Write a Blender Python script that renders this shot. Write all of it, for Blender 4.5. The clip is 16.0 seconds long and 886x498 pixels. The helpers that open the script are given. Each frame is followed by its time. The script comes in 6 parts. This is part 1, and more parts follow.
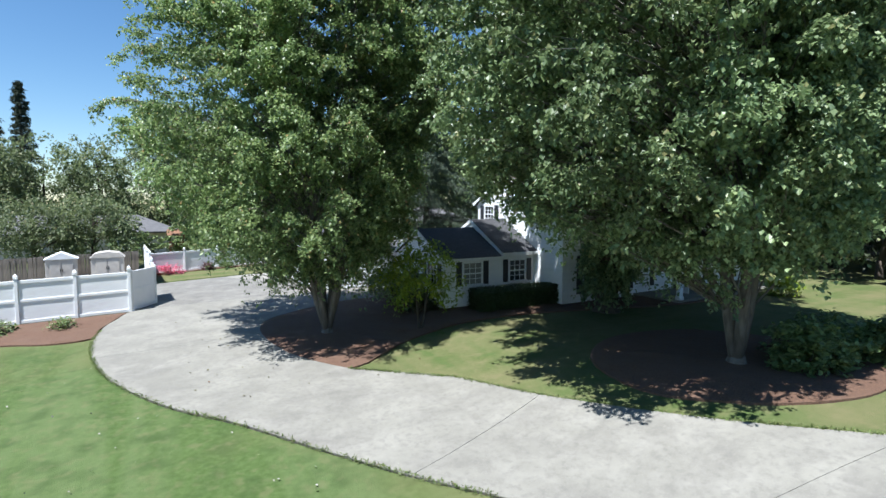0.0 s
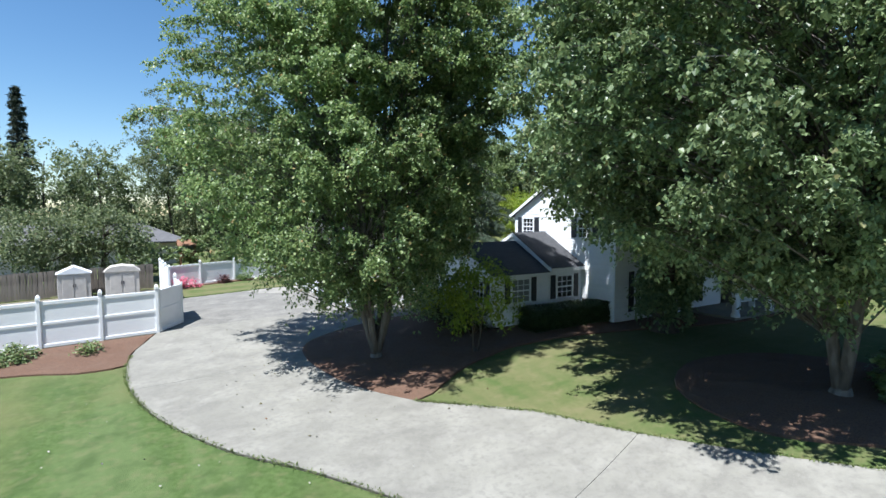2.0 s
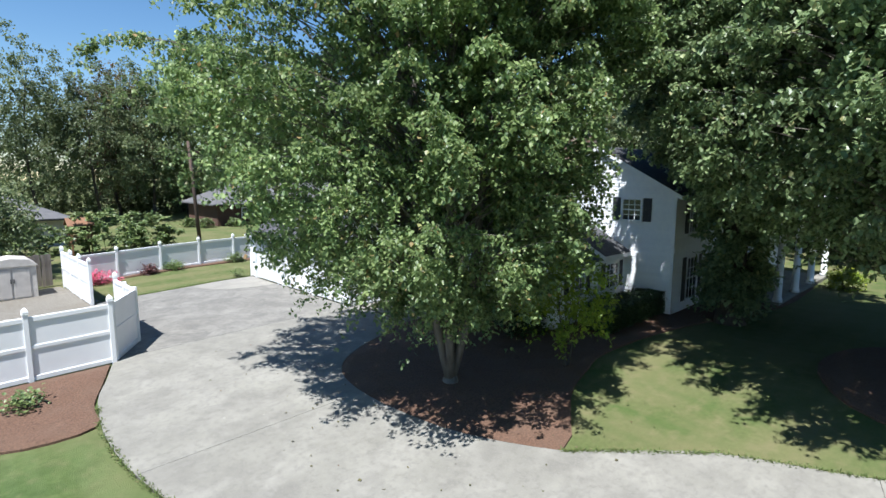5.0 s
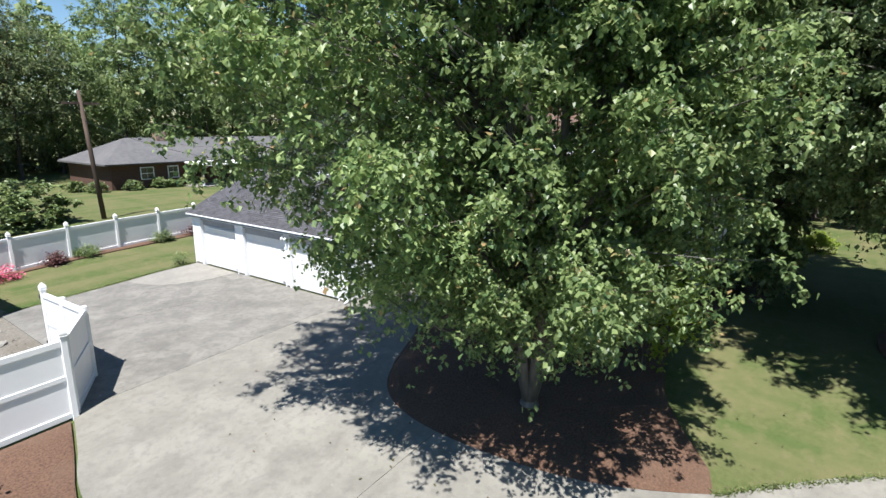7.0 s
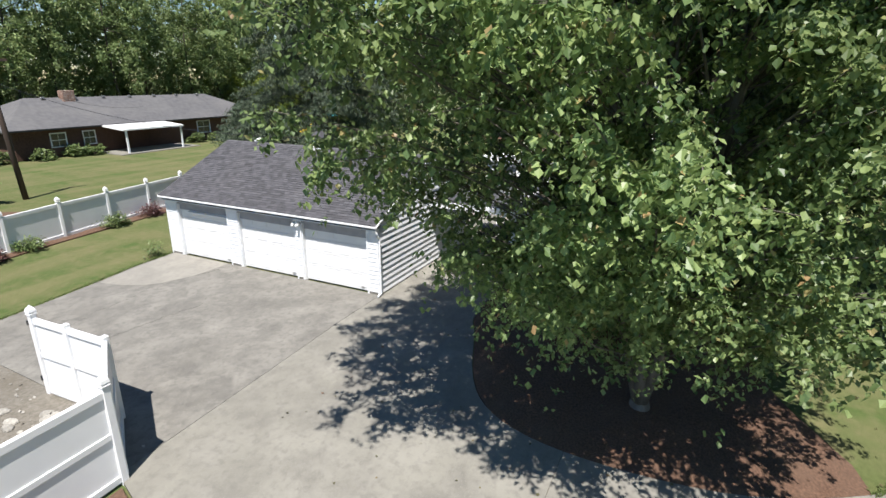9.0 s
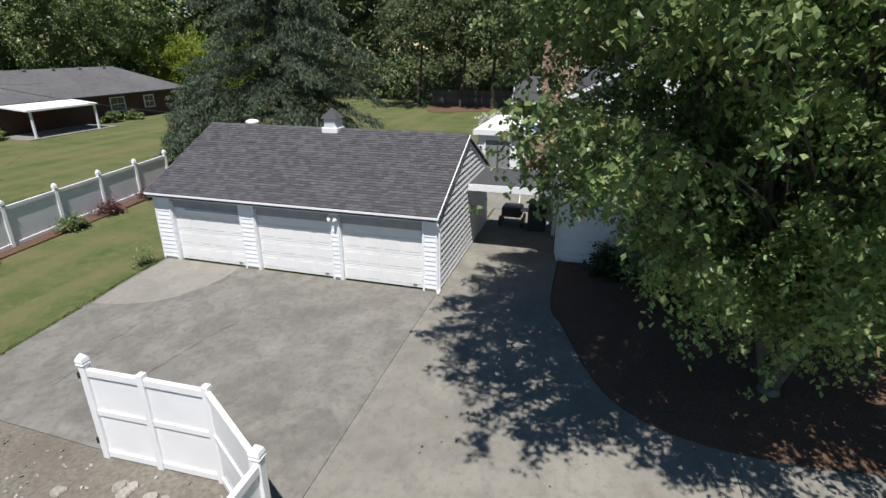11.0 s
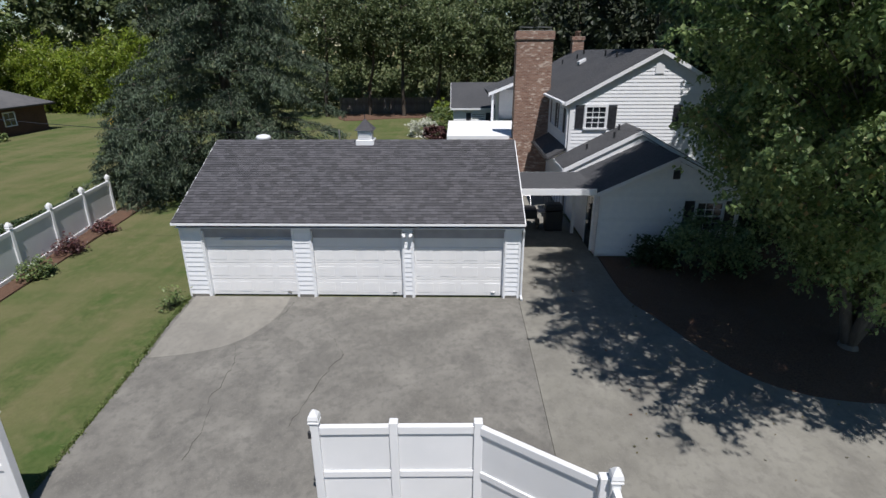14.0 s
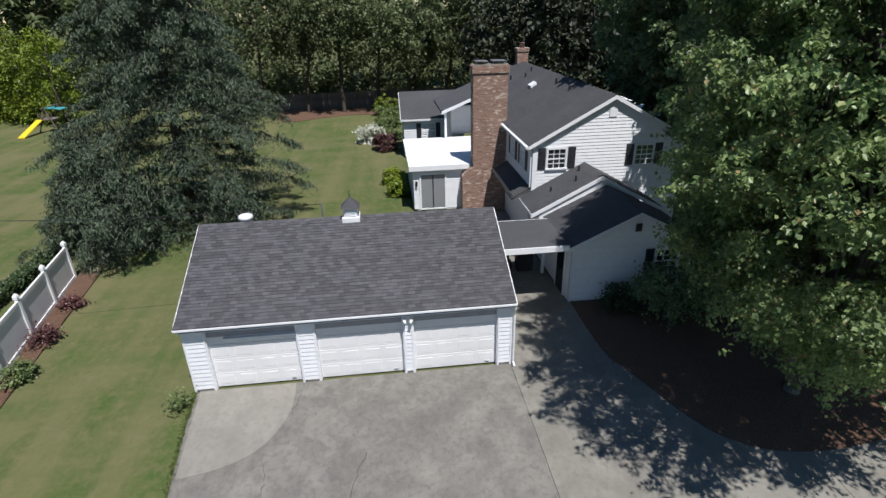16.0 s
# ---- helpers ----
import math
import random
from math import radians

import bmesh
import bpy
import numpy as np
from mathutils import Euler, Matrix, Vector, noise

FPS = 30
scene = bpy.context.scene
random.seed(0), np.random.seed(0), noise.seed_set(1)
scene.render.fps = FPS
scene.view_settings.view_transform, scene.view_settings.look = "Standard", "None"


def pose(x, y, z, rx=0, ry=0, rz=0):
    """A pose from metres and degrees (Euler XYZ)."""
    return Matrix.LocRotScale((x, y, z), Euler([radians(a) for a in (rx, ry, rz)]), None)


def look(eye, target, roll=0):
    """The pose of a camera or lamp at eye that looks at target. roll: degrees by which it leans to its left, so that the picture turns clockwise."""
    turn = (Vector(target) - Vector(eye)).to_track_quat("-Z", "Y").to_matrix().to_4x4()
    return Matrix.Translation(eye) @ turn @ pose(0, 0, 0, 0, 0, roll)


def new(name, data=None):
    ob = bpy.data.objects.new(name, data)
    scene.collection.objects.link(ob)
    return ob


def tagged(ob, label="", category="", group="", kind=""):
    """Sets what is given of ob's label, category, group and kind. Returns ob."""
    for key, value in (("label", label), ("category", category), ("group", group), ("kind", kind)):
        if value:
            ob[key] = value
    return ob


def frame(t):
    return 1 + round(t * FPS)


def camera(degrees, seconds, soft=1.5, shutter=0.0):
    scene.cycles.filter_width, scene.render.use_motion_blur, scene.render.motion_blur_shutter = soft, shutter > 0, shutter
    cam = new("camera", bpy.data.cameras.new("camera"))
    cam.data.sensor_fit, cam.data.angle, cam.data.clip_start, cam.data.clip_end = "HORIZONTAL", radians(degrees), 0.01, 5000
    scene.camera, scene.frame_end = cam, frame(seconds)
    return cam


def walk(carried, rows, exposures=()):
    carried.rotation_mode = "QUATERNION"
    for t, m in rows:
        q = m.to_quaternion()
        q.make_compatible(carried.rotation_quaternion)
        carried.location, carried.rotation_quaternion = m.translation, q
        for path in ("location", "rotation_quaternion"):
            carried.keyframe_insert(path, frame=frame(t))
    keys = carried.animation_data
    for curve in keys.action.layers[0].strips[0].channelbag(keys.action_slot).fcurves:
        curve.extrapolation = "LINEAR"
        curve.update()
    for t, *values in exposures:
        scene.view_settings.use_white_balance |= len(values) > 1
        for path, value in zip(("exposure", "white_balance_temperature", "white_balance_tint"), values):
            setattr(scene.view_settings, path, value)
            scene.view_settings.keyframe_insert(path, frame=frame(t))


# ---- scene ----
EXPOSURES = [(0.0, 1.2, 6000, 9), (3.0, 1.15, 6000, 9), (5.5, 1.12, 6150, 10), (7.0, 1.07, 6400, 11), (8.5, 0.92, 6600, 11), (10.0, 0.7, 6650, 11), (12.5, 0.08, 6450, 12), (14.0, 0.08, 6420, 12), (16.0, 0.24, 6400, 12)]
cam = camera(80.3, 16.0)
PATH = [
    (0, (-8.683, -28.9, 4.737), (-7.673, -27.181, 4.577), -0.1),
    (0.5, (-8.939, -28.41, 4.845), (-7.933, -26.689, 4.684), -0.2),
    (1, (-9.22, -27.913, 4.925), (-8.216, -26.191, 4.769), -0.2),
    (1.5, (-9.594, -27.326, 5.033), (-8.586, -25.605, 4.884), -0.3),
    (2, (-10.087, -26.503, 5.165), (-9.054, -24.797, 5.022), -0.2),
    (2.5, (-10.619, -25.468, 5.333), (-9.541, -23.789, 5.197), -0.1),
    (3, (-11.129, -24.369, 5.423), (-9.995, -22.727, 5.284), 0.0),
    (3.2, (-11.3, -23.884, 5.44), (-10.142, -22.261, 5.293), 0.0),
    (5.5, (-12.813, -17.503, 5.809), (-11.382, -16.142, 5.496), 0.3),
    (6, (-12.932, -16.006, 6.014), (-11.442, -14.721, 5.653), 0.4),
    (6.5, (-13.041, -14.66, 6.219), (-11.491, -13.465, 5.807), 0.4),
    (7, (-13.148, -13.406, 6.431), (-11.549, -12.295, 5.975), 0.5),
    (7.5, (-13.298, -12.325, 6.639), (-11.672, -11.273, 6.138), 0.3),
    (8, (-13.36, -11.156, 6.77), (-11.711, -10.165, 6.222), 0.1),
    (8.5, (-13.442, -9.937, 6.797), (-11.763, -9.023, 6.211), 0.0),
    (9, (-13.513, -8.866, 6.852), (-11.802, -8.034, 6.235), 0.4),
    (9.5, (-13.521, -7.739, 6.954), (-11.781, -6.997, 6.304), 0.4),
    (10, (-13.492, -6.532, 6.967), (-11.735, -5.864, 6.284), 0.2),
    (12.5, (-14.236, -0.842, 6.525), (-12.387, -0.552, 5.821), 0.0),
    (13, (-14.438, 0.19, 6.334), (-12.57, 0.4, 5.65), -0.0),
    (13.5, (-14.495, 1.211, 6.474), (-12.619, 1.339, 5.792), -0.2),
    (14, (-14.354, 1.876, 6.979), (-12.482, 1.925, 6.277), -0.3),
    (14.5, (-14.139, 2.438, 7.792), (-12.278, 2.426, 7.06), -0.5),
    (15, (-13.956, 2.939, 8.79), (-12.111, 2.872, 8.02), -0.7),
    (15.5, (-13.802, 3.287, 9.794), (-11.976, 3.164, 8.989), -1.0),
    (16, (-13.783, 3.581, 10.701), (-11.976, 3.391, 9.865), -1.4),
]
walk(cam, [(t, look(eye, target, roll)) for t, eye, target, roll in PATH], EXPOSURES)

# ---- world and sun ----
SUN_WAY = Vector((0.95, 0.33, -2.06)).normalized()
SUN_UP = math.asin(-SUN_WAY.z)
SUN_ROUND = math.atan2(-SUN_WAY.x, -SUN_WAY.y)
world = bpy.data.worlds.new("world")
scene.world = world
world.use_nodes = True
wn = world.node_tree.nodes
sky = wn.new("ShaderNodeTexSky")
sky.sky_type, sky.sun_disc = "NISHITA", False
sky.sun_elevation, sky.sun_rotation = SUN_UP, SUN_ROUND
sky.altitude, sky.air_density, sky.dust_density, sky.ozone_density = 50, 1.0, 0.0, 2.0
wn["Background"].inputs["Strength"].default_value = 0.066
deeper = wn.new("ShaderNodeHueSaturation")
deeper.inputs["Saturation"].default_value, deeper.inputs["Hue"].default_value = 1.17, 0.498
world.node_tree.links.new(sky.outputs[0], deeper.inputs["Color"])
world.node_tree.links.new(deeper.outputs[0], wn["Background"].inputs["Color"])
sun_data = bpy.data.lights.new("sun", "SUN")
sun_data.energy, sun_data.angle, sun_data.color = 5.2, radians(0.6), (1.0, 0.965, 0.925)
sun = new("sun", sun_data)
sun.matrix_world = look((0, 0, 60), Vector((0, 0, 60)) + SUN_WAY)


# ---- materials ----
def mat(name, c1, c2, rough=0.8, scale=4.0, bump=0.2, bscale=40.0, c3=None, big=0.35, stain=0.5, vary=0.0, metal=0.0, spec=0.5, stretch=(1, 1, 1)):
    """Two colours mixed by noise, a third in large patches, fine relief; vary: change from piece to piece."""
    m = bpy.data.materials.new(name)
    m.use_nodes = True
    nt = m.node_tree
    n, l = nt.nodes, nt.links
    bsdf = n["Principled BSDF"]
    tc = n.new("ShaderNodeTexCoord")
    mp = n.new("ShaderNodeMapping")
    mp.inputs["Scale"].default_value = stretch
    l.new(tc.outputs["Object"], mp.inputs["Vector"])
    def noise_at(s, d=6.0):
        t = n.new("ShaderNodeTexNoise")
        t.inputs["Scale"].default_value, t.inputs["Detail"].default_value = s, d
        l.new(mp.outputs[0], t.inputs["Vector"])
        return t
    a = noise_at(scale)
    ramp = n.new("ShaderNodeMapRange")
    ramp.inputs[1].default_value, ramp.inputs[2].default_value = 0.32, 0.68
    l.new(a.outputs["Fac"], ramp.inputs[0])
    mix = n.new("ShaderNodeMixRGB")
    mix.inputs[1].default_value, mix.inputs[2].default_value = (*c1, 1), (*c2, 1)
    l.new(ramp.outputs[0], mix.inputs[0])
    out = mix.outputs[0]
    if c3:
        b = noise_at(big, 4.0)
        r2 = n.new("ShaderNodeMapRange")
        r2.inputs[1].default_value, r2.inputs[2].default_value = 0.45, 0.7
        r2.inputs[4].default_value = stain
        l.new(b.outputs["Fac"], r2.inputs[0])
        mx = n.new("ShaderNodeMixRGB")
        mx.inputs[2].default_value = (*c3, 1)
        l.new(r2.outputs[0], mx.inputs[0])
        l.new(out, mx.inputs[1])
        out = mx.outputs[0]
    if vary:
        geo, info = n.new("ShaderNodeNewGeometry"), n.new("ShaderNodeObjectInfo")
        add = n.new("ShaderNodeMath")
        add.operation = "ADD"
        l.new(geo.outputs["Random Per Island"], add.inputs[0])
        l.new(info.outputs["Random"], add.inputs[1])
        fr = n.new("ShaderNodeMath")
        fr.operation = "FRACT"
        l.new(add.outputs[0], fr.inputs[0])
        mr = n.new("ShaderNodeMapRange")
        mr.inputs[3].default_value, mr.inputs[4].default_value = 1 - vary, 1 + vary
        l.new(fr.outputs[0], mr.inputs[0])
        hs = n.new("ShaderNodeHueSaturation")
        l.new(mr.outputs[0], hs.inputs["Value"])
        l.new(out, hs.inputs["Color"])
        out = hs.outputs[0]
    l.new(out, bsdf.inputs["Base Color"])
    bsdf.inputs["Roughness"].default_value = rough
    bsdf.inputs["Metallic"].default_value = metal
    bsdf.inputs["Specular IOR Level"].default_value = spec
    if bump:
        f = noise_at(bscale, 5.0)
        bp = n.new("ShaderNodeBump")
        bp.inputs["Strength"].default_value, bp.inputs["Distance"].default_value = bump, 0.02
        l.new(f.outputs["Fac"], bp.inputs["Height"])
        l.new(bp.outputs[0], bsdf.inputs["Normal"])
    return m


def leaf_mat(name, c1, c2, c3, through_part=0.35, rough=0.45, odd=0.06, patch=0.25):
    """Leaves: colour from leaf to leaf, larger drifts through the crown, light shining through."""
    m = bpy.data.materials.new(name)
    m.use_nodes = True
    nt = m.node_tree
    n, l = nt.nodes, nt.links
    bsdf, outn = n["Principled BSDF"], n["Material Output"]
    geo = n.new("ShaderNodeNewGeometry")
    ramp = n.new("ShaderNodeValToRGB")
    e = ramp.color_ramp.elements
    e[0].position, e[0].color = 0.0, (*c1, 1)
    e[1].position, e[1].color = 1.0 - odd, (*c2, 1)
    last = e.new(1.0)
    last.color = (*c3, 1)
    l.new(geo.outputs["Random Per Island"], ramp.inputs[0])
    tc, no = n.new("ShaderNodeTexCoord"), n.new("ShaderNodeTexNoise")
    no.inputs["Scale"].default_value = patch
    l.new(tc.outputs["Object"], no.inputs["Vector"])
    mr = n.new("ShaderNodeMapRange")
    mr.inputs[1].default_value, mr.inputs[2].default_value = 0.3, 0.7
    mr.inputs[3].default_value, mr.inputs[4].default_value = 0.75, 1.3
    l.new(no.outputs["Fac"], mr.inputs[0])
    hs = n.new("ShaderNodeHueSaturation")
    l.new(mr.outputs[0], hs.inputs["Value"])
    l.new(ramp.outputs[0], hs.inputs["Color"])
    l.new(hs.outputs[0], bsdf.inputs["Base Color"])
    bsdf.inputs["Roughness"].default_value = rough
    tr = n.new("ShaderNodeBsdfTranslucent")
    l.new(hs.outputs[0], tr.inputs["Color"])
    mx = n.new("ShaderNodeMixShader")
    mx.inputs[0].default_value = through_part
    l.new(bsdf.outputs[0], mx.inputs[1])
    l.new(tr.outputs[0], mx.inputs[2])
    l.new(mx.outputs[0], outn.inputs["Surface"])
    return m


def glass_mat(name, tint):
    m = bpy.data.materials.new(name)
    m.use_nodes = True
    b = m.node_tree.nodes["Principled BSDF"]
    b.inputs["Base Color"].default_value = (*tint, 1)
    b.inputs["Roughness"].default_value = 0.05
    b.inputs["Specular IOR Level"].default_value = 0.8
    return m


def brick_mat(name):
    m = bpy.data.materials.new(name)
    m.use_nodes = True
    nt = m.node_tree
    n, l = nt.nodes, nt.links
    b = n["Principled BSDF"]
    tc, sep, add, com = n.new("ShaderNodeTexCoord"), n.new("ShaderNodeSeparateXYZ"), n.new("ShaderNodeMath"), n.new("ShaderNodeCombineXYZ")
    l.new(tc.outputs["Object"], sep.inputs[0])
    l.new(sep.outputs["X"], add.inputs[0])
    l.new(sep.outputs["Y"], add.inputs[1])
    l.new(add.outputs[0], com.inputs["X"])
    l.new(sep.outputs["Z"], com.inputs["Y"])
    br = n.new("ShaderNodeTexBrick")
    br.inputs["Color1"].default_value, br.inputs["Color2"].default_value = (0.17, 0.085, 0.06, 1), (0.28, 0.165, 0.12, 1)
    br.inputs["Mortar"].default_value = (0.27, 0.235, 0.2, 1)
    br.inputs["Scale"].default_value = 1.0
    br.inputs["Brick Width"].default_value, br.inputs["Row Height"].default_value = 0.21, 0.075
    br.inputs["Mortar Size"].default_value = 0.009
    l.new(com.outputs[0], br.inputs["Vector"])
    no = n.new("ShaderNodeTexNoise")
    no.inputs["Scale"].default_value, no.inputs["Detail"].default_value = 3.2, 8
    st = n.new("ShaderNodeMapping")
    st.inputs["Scale"].default_value = (1, 1, 3.0)
    l.new(tc.outputs["Object"], st.inputs["Vector"])
    l.new(st.outputs[0], no.inputs["Vector"])
    mr = n.new("ShaderNodeMapRange")
    mr.inputs[1].default_value, mr.inputs[2].default_value, mr.inputs[4].default_value = 0.57, 0.64, 0.75
    l.new(no.outputs["Fac"], mr.inputs[0])
    mx = n.new("ShaderNodeMixRGB")
    mx.inputs[2].default_value = (0.52, 0.45, 0.38, 1)
    l.new(mr.outputs[0], mx.inputs[0])
    l.new(br.outputs["Color"], mx.inputs[1])
    l.new(mx.outputs[0], b.inputs["Base Color"])
    b.inputs["Roughness"].default_value = 0.9
    bp = n.new("ShaderNodeBump")
    bp.inputs["Distance"].default_value, bp.inputs["Strength"].default_value = 0.01, 0.7
    bp.invert = True
    l.new(br.outputs["Fac"], bp.inputs["Height"])
    l.new(bp.outputs[0], b.inputs["Normal"])
    return m


def lawn_mat(name):
    """Mown grass: fine mottling, dry patches, faint mowing bands."""
    m = bpy.data.materials.new(name)
    m.use_nodes = True
    nt = m.node_tree
    n, l = nt.nodes, nt.links
    b = n["Principled BSDF"]
    tc = n.new("ShaderNodeTexCoord")
    def noise_at(s, d=6.0, turn=0, stretch=(1, 1, 1)):
        mp, t = n.new("ShaderNodeMapping"), n.new("ShaderNodeTexNoise")
        mp.inputs["Rotation"].default_value = (0, 0, radians(turn))
        mp.inputs["Scale"].default_value = stretch
        t.inputs["Scale"].default_value, t.inputs["Detail"].default_value = s, d
        l.new(tc.outputs["Object"], mp.inputs["Vector"])
        l.new(mp.outputs[0], t.inputs["Vector"])
        return t
    def mixed(fac, lo, hi, a, colour, most=1.0):
        mr, mx = n.new("ShaderNodeMapRange"), n.new("ShaderNodeMixRGB")
        mr.inputs[1].default_value, mr.inputs[2].default_value, mr.inputs[4].default_value = lo, hi, most
        l.new(fac, mr.inputs[0])
        l.new(mr.outputs[0], mx.inputs[0])
        if isinstance(a, tuple):
            mx.inputs[1].default_value = (*a, 1)
        else:
            l.new(a, mx.inputs[1])
        mx.inputs[2].default_value = (*colour, 1)
        return mx.outputs[0]
    c = mixed(noise_at(9.0).outputs["Fac"], 0.3, 0.7, (0.06, 0.086, 0.026), (0.095, 0.12, 0.042))
    c = mixed(noise_at(0.45, 5.0).outputs["Fac"], 0.42, 0.7, c, (0.135, 0.13, 0.062), 0.8)
    c = mixed(noise_at(0.4, 4.0, 62, (1.6, 0.12, 1)).outputs["Fac"], 0.46, 0.6, c, (0.045, 0.09, 0.02), 0.55)
    c = mixed(noise_at(0.5, 6.0, 8, (0.14, 1.5, 1)).outputs["Fac"], 0.45, 0.62, c, (0.17, 0.15, 0.078), 0.45)
    c = mixed(noise_at(2.6, 7.0).outputs["Fac"], 0.5, 0.7, c, (0.165, 0.145, 0.078), 0.5)
    c = mixed(noise_at(0.16, 4.0).outputs["Fac"], 0.48, 0.64, c, (0.15, 0.14, 0.07), 0.5)
    c = mixed(noise_at(70.0, 3.0).outputs["Fac"], 0.5, 0.75, c, (0.03, 0.05, 0.012), 0.5)
    lush = mixed(noise_at(7.0).outputs["Fac"], 0.3, 0.7, (0.05, 0.082, 0.022), (0.078, 0.118, 0.038))
    lush = mixed(noise_at(0.55, 4.0, 40, (1.7, 0.1, 1)).outputs["Fac"], 0.45, 0.58, lush, (0.1, 0.135, 0.055), 0.6)
    lush = mixed(noise_at(70.0, 3.0).outputs["Fac"], 0.5, 0.75, lush, (0.03, 0.05, 0.012), 0.5)
    lush = mixed(noise_at(1.4, 8.0).outputs["Fac"], 0.48, 0.68, lush, (0.035, 0.06, 0.018), 0.6)
    lush = mixed(noise_at(3.2, 8.0).outputs["Fac"], 0.52, 0.7, lush, (0.12, 0.125, 0.06), 0.5)
    lush = mixed(noise_at(0.13, 3.0, 25).outputs["Fac"], 0.46, 0.6, lush, (0.125, 0.125, 0.055), 0.6)
    # the lawn west of the drive is watered and greener
    dot, side, both = n.new("ShaderNodeVectorMath"), n.new("ShaderNodeMapRange"), n.new("ShaderNodeMixRGB")
    dot.operation = "DOT_PRODUCT"
    dot.inputs[1].default_value = (0.85, 0.53, 0)
    side.inputs[1].default_value, side.inputs[2].default_value = -13.4, -10.4
    l.new(tc.outputs["Object"], dot.inputs[0])
    l.new(dot.outputs["Value"], side.inputs[0])
    l.new(side.outputs[0], both.inputs[0])
    l.new(lush, both.inputs[1])
    l.new(c, both.inputs[2])
    l.new(both.outputs[0], b.inputs["Base Color"])
    b.inputs["Roughness"].default_value = 0.9
    b.inputs["Specular IOR Level"].default_value = 0.15
    bp = n.new("ShaderNodeBump")
    bp.inputs["Strength"].default_value, bp.inputs["Distance"].default_value = 0.6, 0.04
    l.new(noise_at(55.0, 4.0).outputs["Fac"], bp.inputs["Height"])
    l.new(bp.outputs[0], b.inputs["Normal"])
    return m


def concrete_mat(name, c1, c2, dark, pale):
    """Weathered concrete: soft clouds, mottled stains, pale worn blotches, fine grit."""
    m = bpy.data.materials.new(name)
    m.use_nodes = True
    nt = m.node_tree
    n, l = nt.nodes, nt.links
    b = n["Principled BSDF"]
    tc = n.new("ShaderNodeTexCoord")
    def layer(a, colour, scale, lo, hi, most, detail=9.0, rough=0.62, stretch=(1, 1, 1), warp=0.6):
        mp, t, mr, mx = n.new("ShaderNodeMapping"), n.new("ShaderNodeTexNoise"), n.new("ShaderNodeMapRange"), n.new("ShaderNodeMixRGB")
        mp.inputs["Scale"].default_value = stretch
        t.inputs["Scale"].default_value, t.inputs["Detail"].default_value, t.inputs["Roughness"].default_value, t.inputs["Distortion"].default_value = scale, detail, rough, warp
        mr.inputs[1].default_value, mr.inputs[2].default_value, mr.inputs[4].default_value = lo, hi, most
        l.new(tc.outputs["Object"], mp.inputs["Vector"])
        l.new(mp.outputs[0], t.inputs["Vector"])
        l.new(t.outputs["Fac"], mr.inputs[0])
        l.new(mr.outputs[0], mx.inputs[0])
        if isinstance(a, tuple):
            mx.inputs[1].default_value = (*a, 1)
        else:
            l.new(a, mx.inputs[1])
        mx.inputs[2].default_value = (*colour, 1)
        return mx.outputs[0], t
    c, _ = layer(c1, c2, 0.5, 0.35, 0.65, 1.0)
    c, _ = layer(c, dark, 0.9, 0.45, 0.7, 0.75, stretch=(0.8, 1.3, 1), warp=0.2)
    c, _ = layer(c, pale, 1.1, 0.47, 0.76, 0.75, warp=0.2)
    c, _ = layer(c, dark, 6.0, 0.48, 0.66, 0.55, warp=0.1)
    c, grit = layer(c, pale, 38.0, 0.56, 0.7, 0.45, 4.0)
    l.new(c, b.inputs["Base Color"])
    b.inputs["Roughness"].default_value = 0.88
    bp = n.new("ShaderNodeBump")
    bp.inputs["Strength"].default_value, bp.inputs["Distance"].default_value = 0.25, 0.02
    l.new(grit.outputs["Fac"], bp.inputs["Height"])
    l.new(bp.outputs[0], b.inputs["Normal"])
    return m


LAWN = lawn_mat("lawn")
CONCRETE = concrete_mat("concrete", (0.164, 0.158, 0.136), (0.207, 0.2, 0.172), (0.129, 0.123, 0.109), (0.248, 0.239, 0.21))
CONCRETE_OLD = concrete_mat("worn concrete", (0.132, 0.126, 0.112), (0.176, 0.169, 0.151), (0.094, 0.0902, 0.0827), (0.249, 0.24, 0.212))
CONCRETE_NEW = concrete_mat("patched concrete", (0.2, 0.19, 0.168), (0.24, 0.229, 0.2), (0.165, 0.157, 0.14), (0.26, 0.25, 0.22))
CRACK = mat("crack dirt", (0.04, 0.038, 0.033), (0.075, 0.07, 0.06), 0.95, 12, 0.2, 60)
GRAVEL = mat("gravelly dirt", (0.11, 0.1, 0.08), (0.19, 0.175, 0.15), 0.95, 14, 0.8, 60, (0.12, 0.105, 0.08), 0.8, 0.7)
MULCH = mat("bark mulch", (0.062, 0.033, 0.02), (0.145, 0.08, 0.05), 0.95, 22, 0.9, 70, (0.12, 0.075, 0.05), 1.2, 0.5)
WHITE = mat("white paint", (0.688, 0.711, 0.744), (0.744, 0.758, 0.772), 0.5, 3, 0.05, 60, (0.651, 0.651, 0.642), 1.5, 0.3)
VINYL = mat("white vinyl", (0.702, 0.711, 0.72), (0.747, 0.751, 0.756), 0.4, 2, 0.02, 30, (0.63, 0.634, 0.63), 0.9, 0.35)
# The eave's shade on the white garage front is put into this grey.
HEADER_SHADE = mat("header with eave shade", (0.27, 0.27, 0.29), (0.33, 0.33, 0.35), 0.6, 3, 0.05, 60, (0.25, 0.25, 0.26), 1.2, 0.4)
SIDING = mat("white siding", (0.688, 0.711, 0.744), (0.744, 0.758, 0.772), 0.5, 5, 0.04, 60, None, vary=0.03)
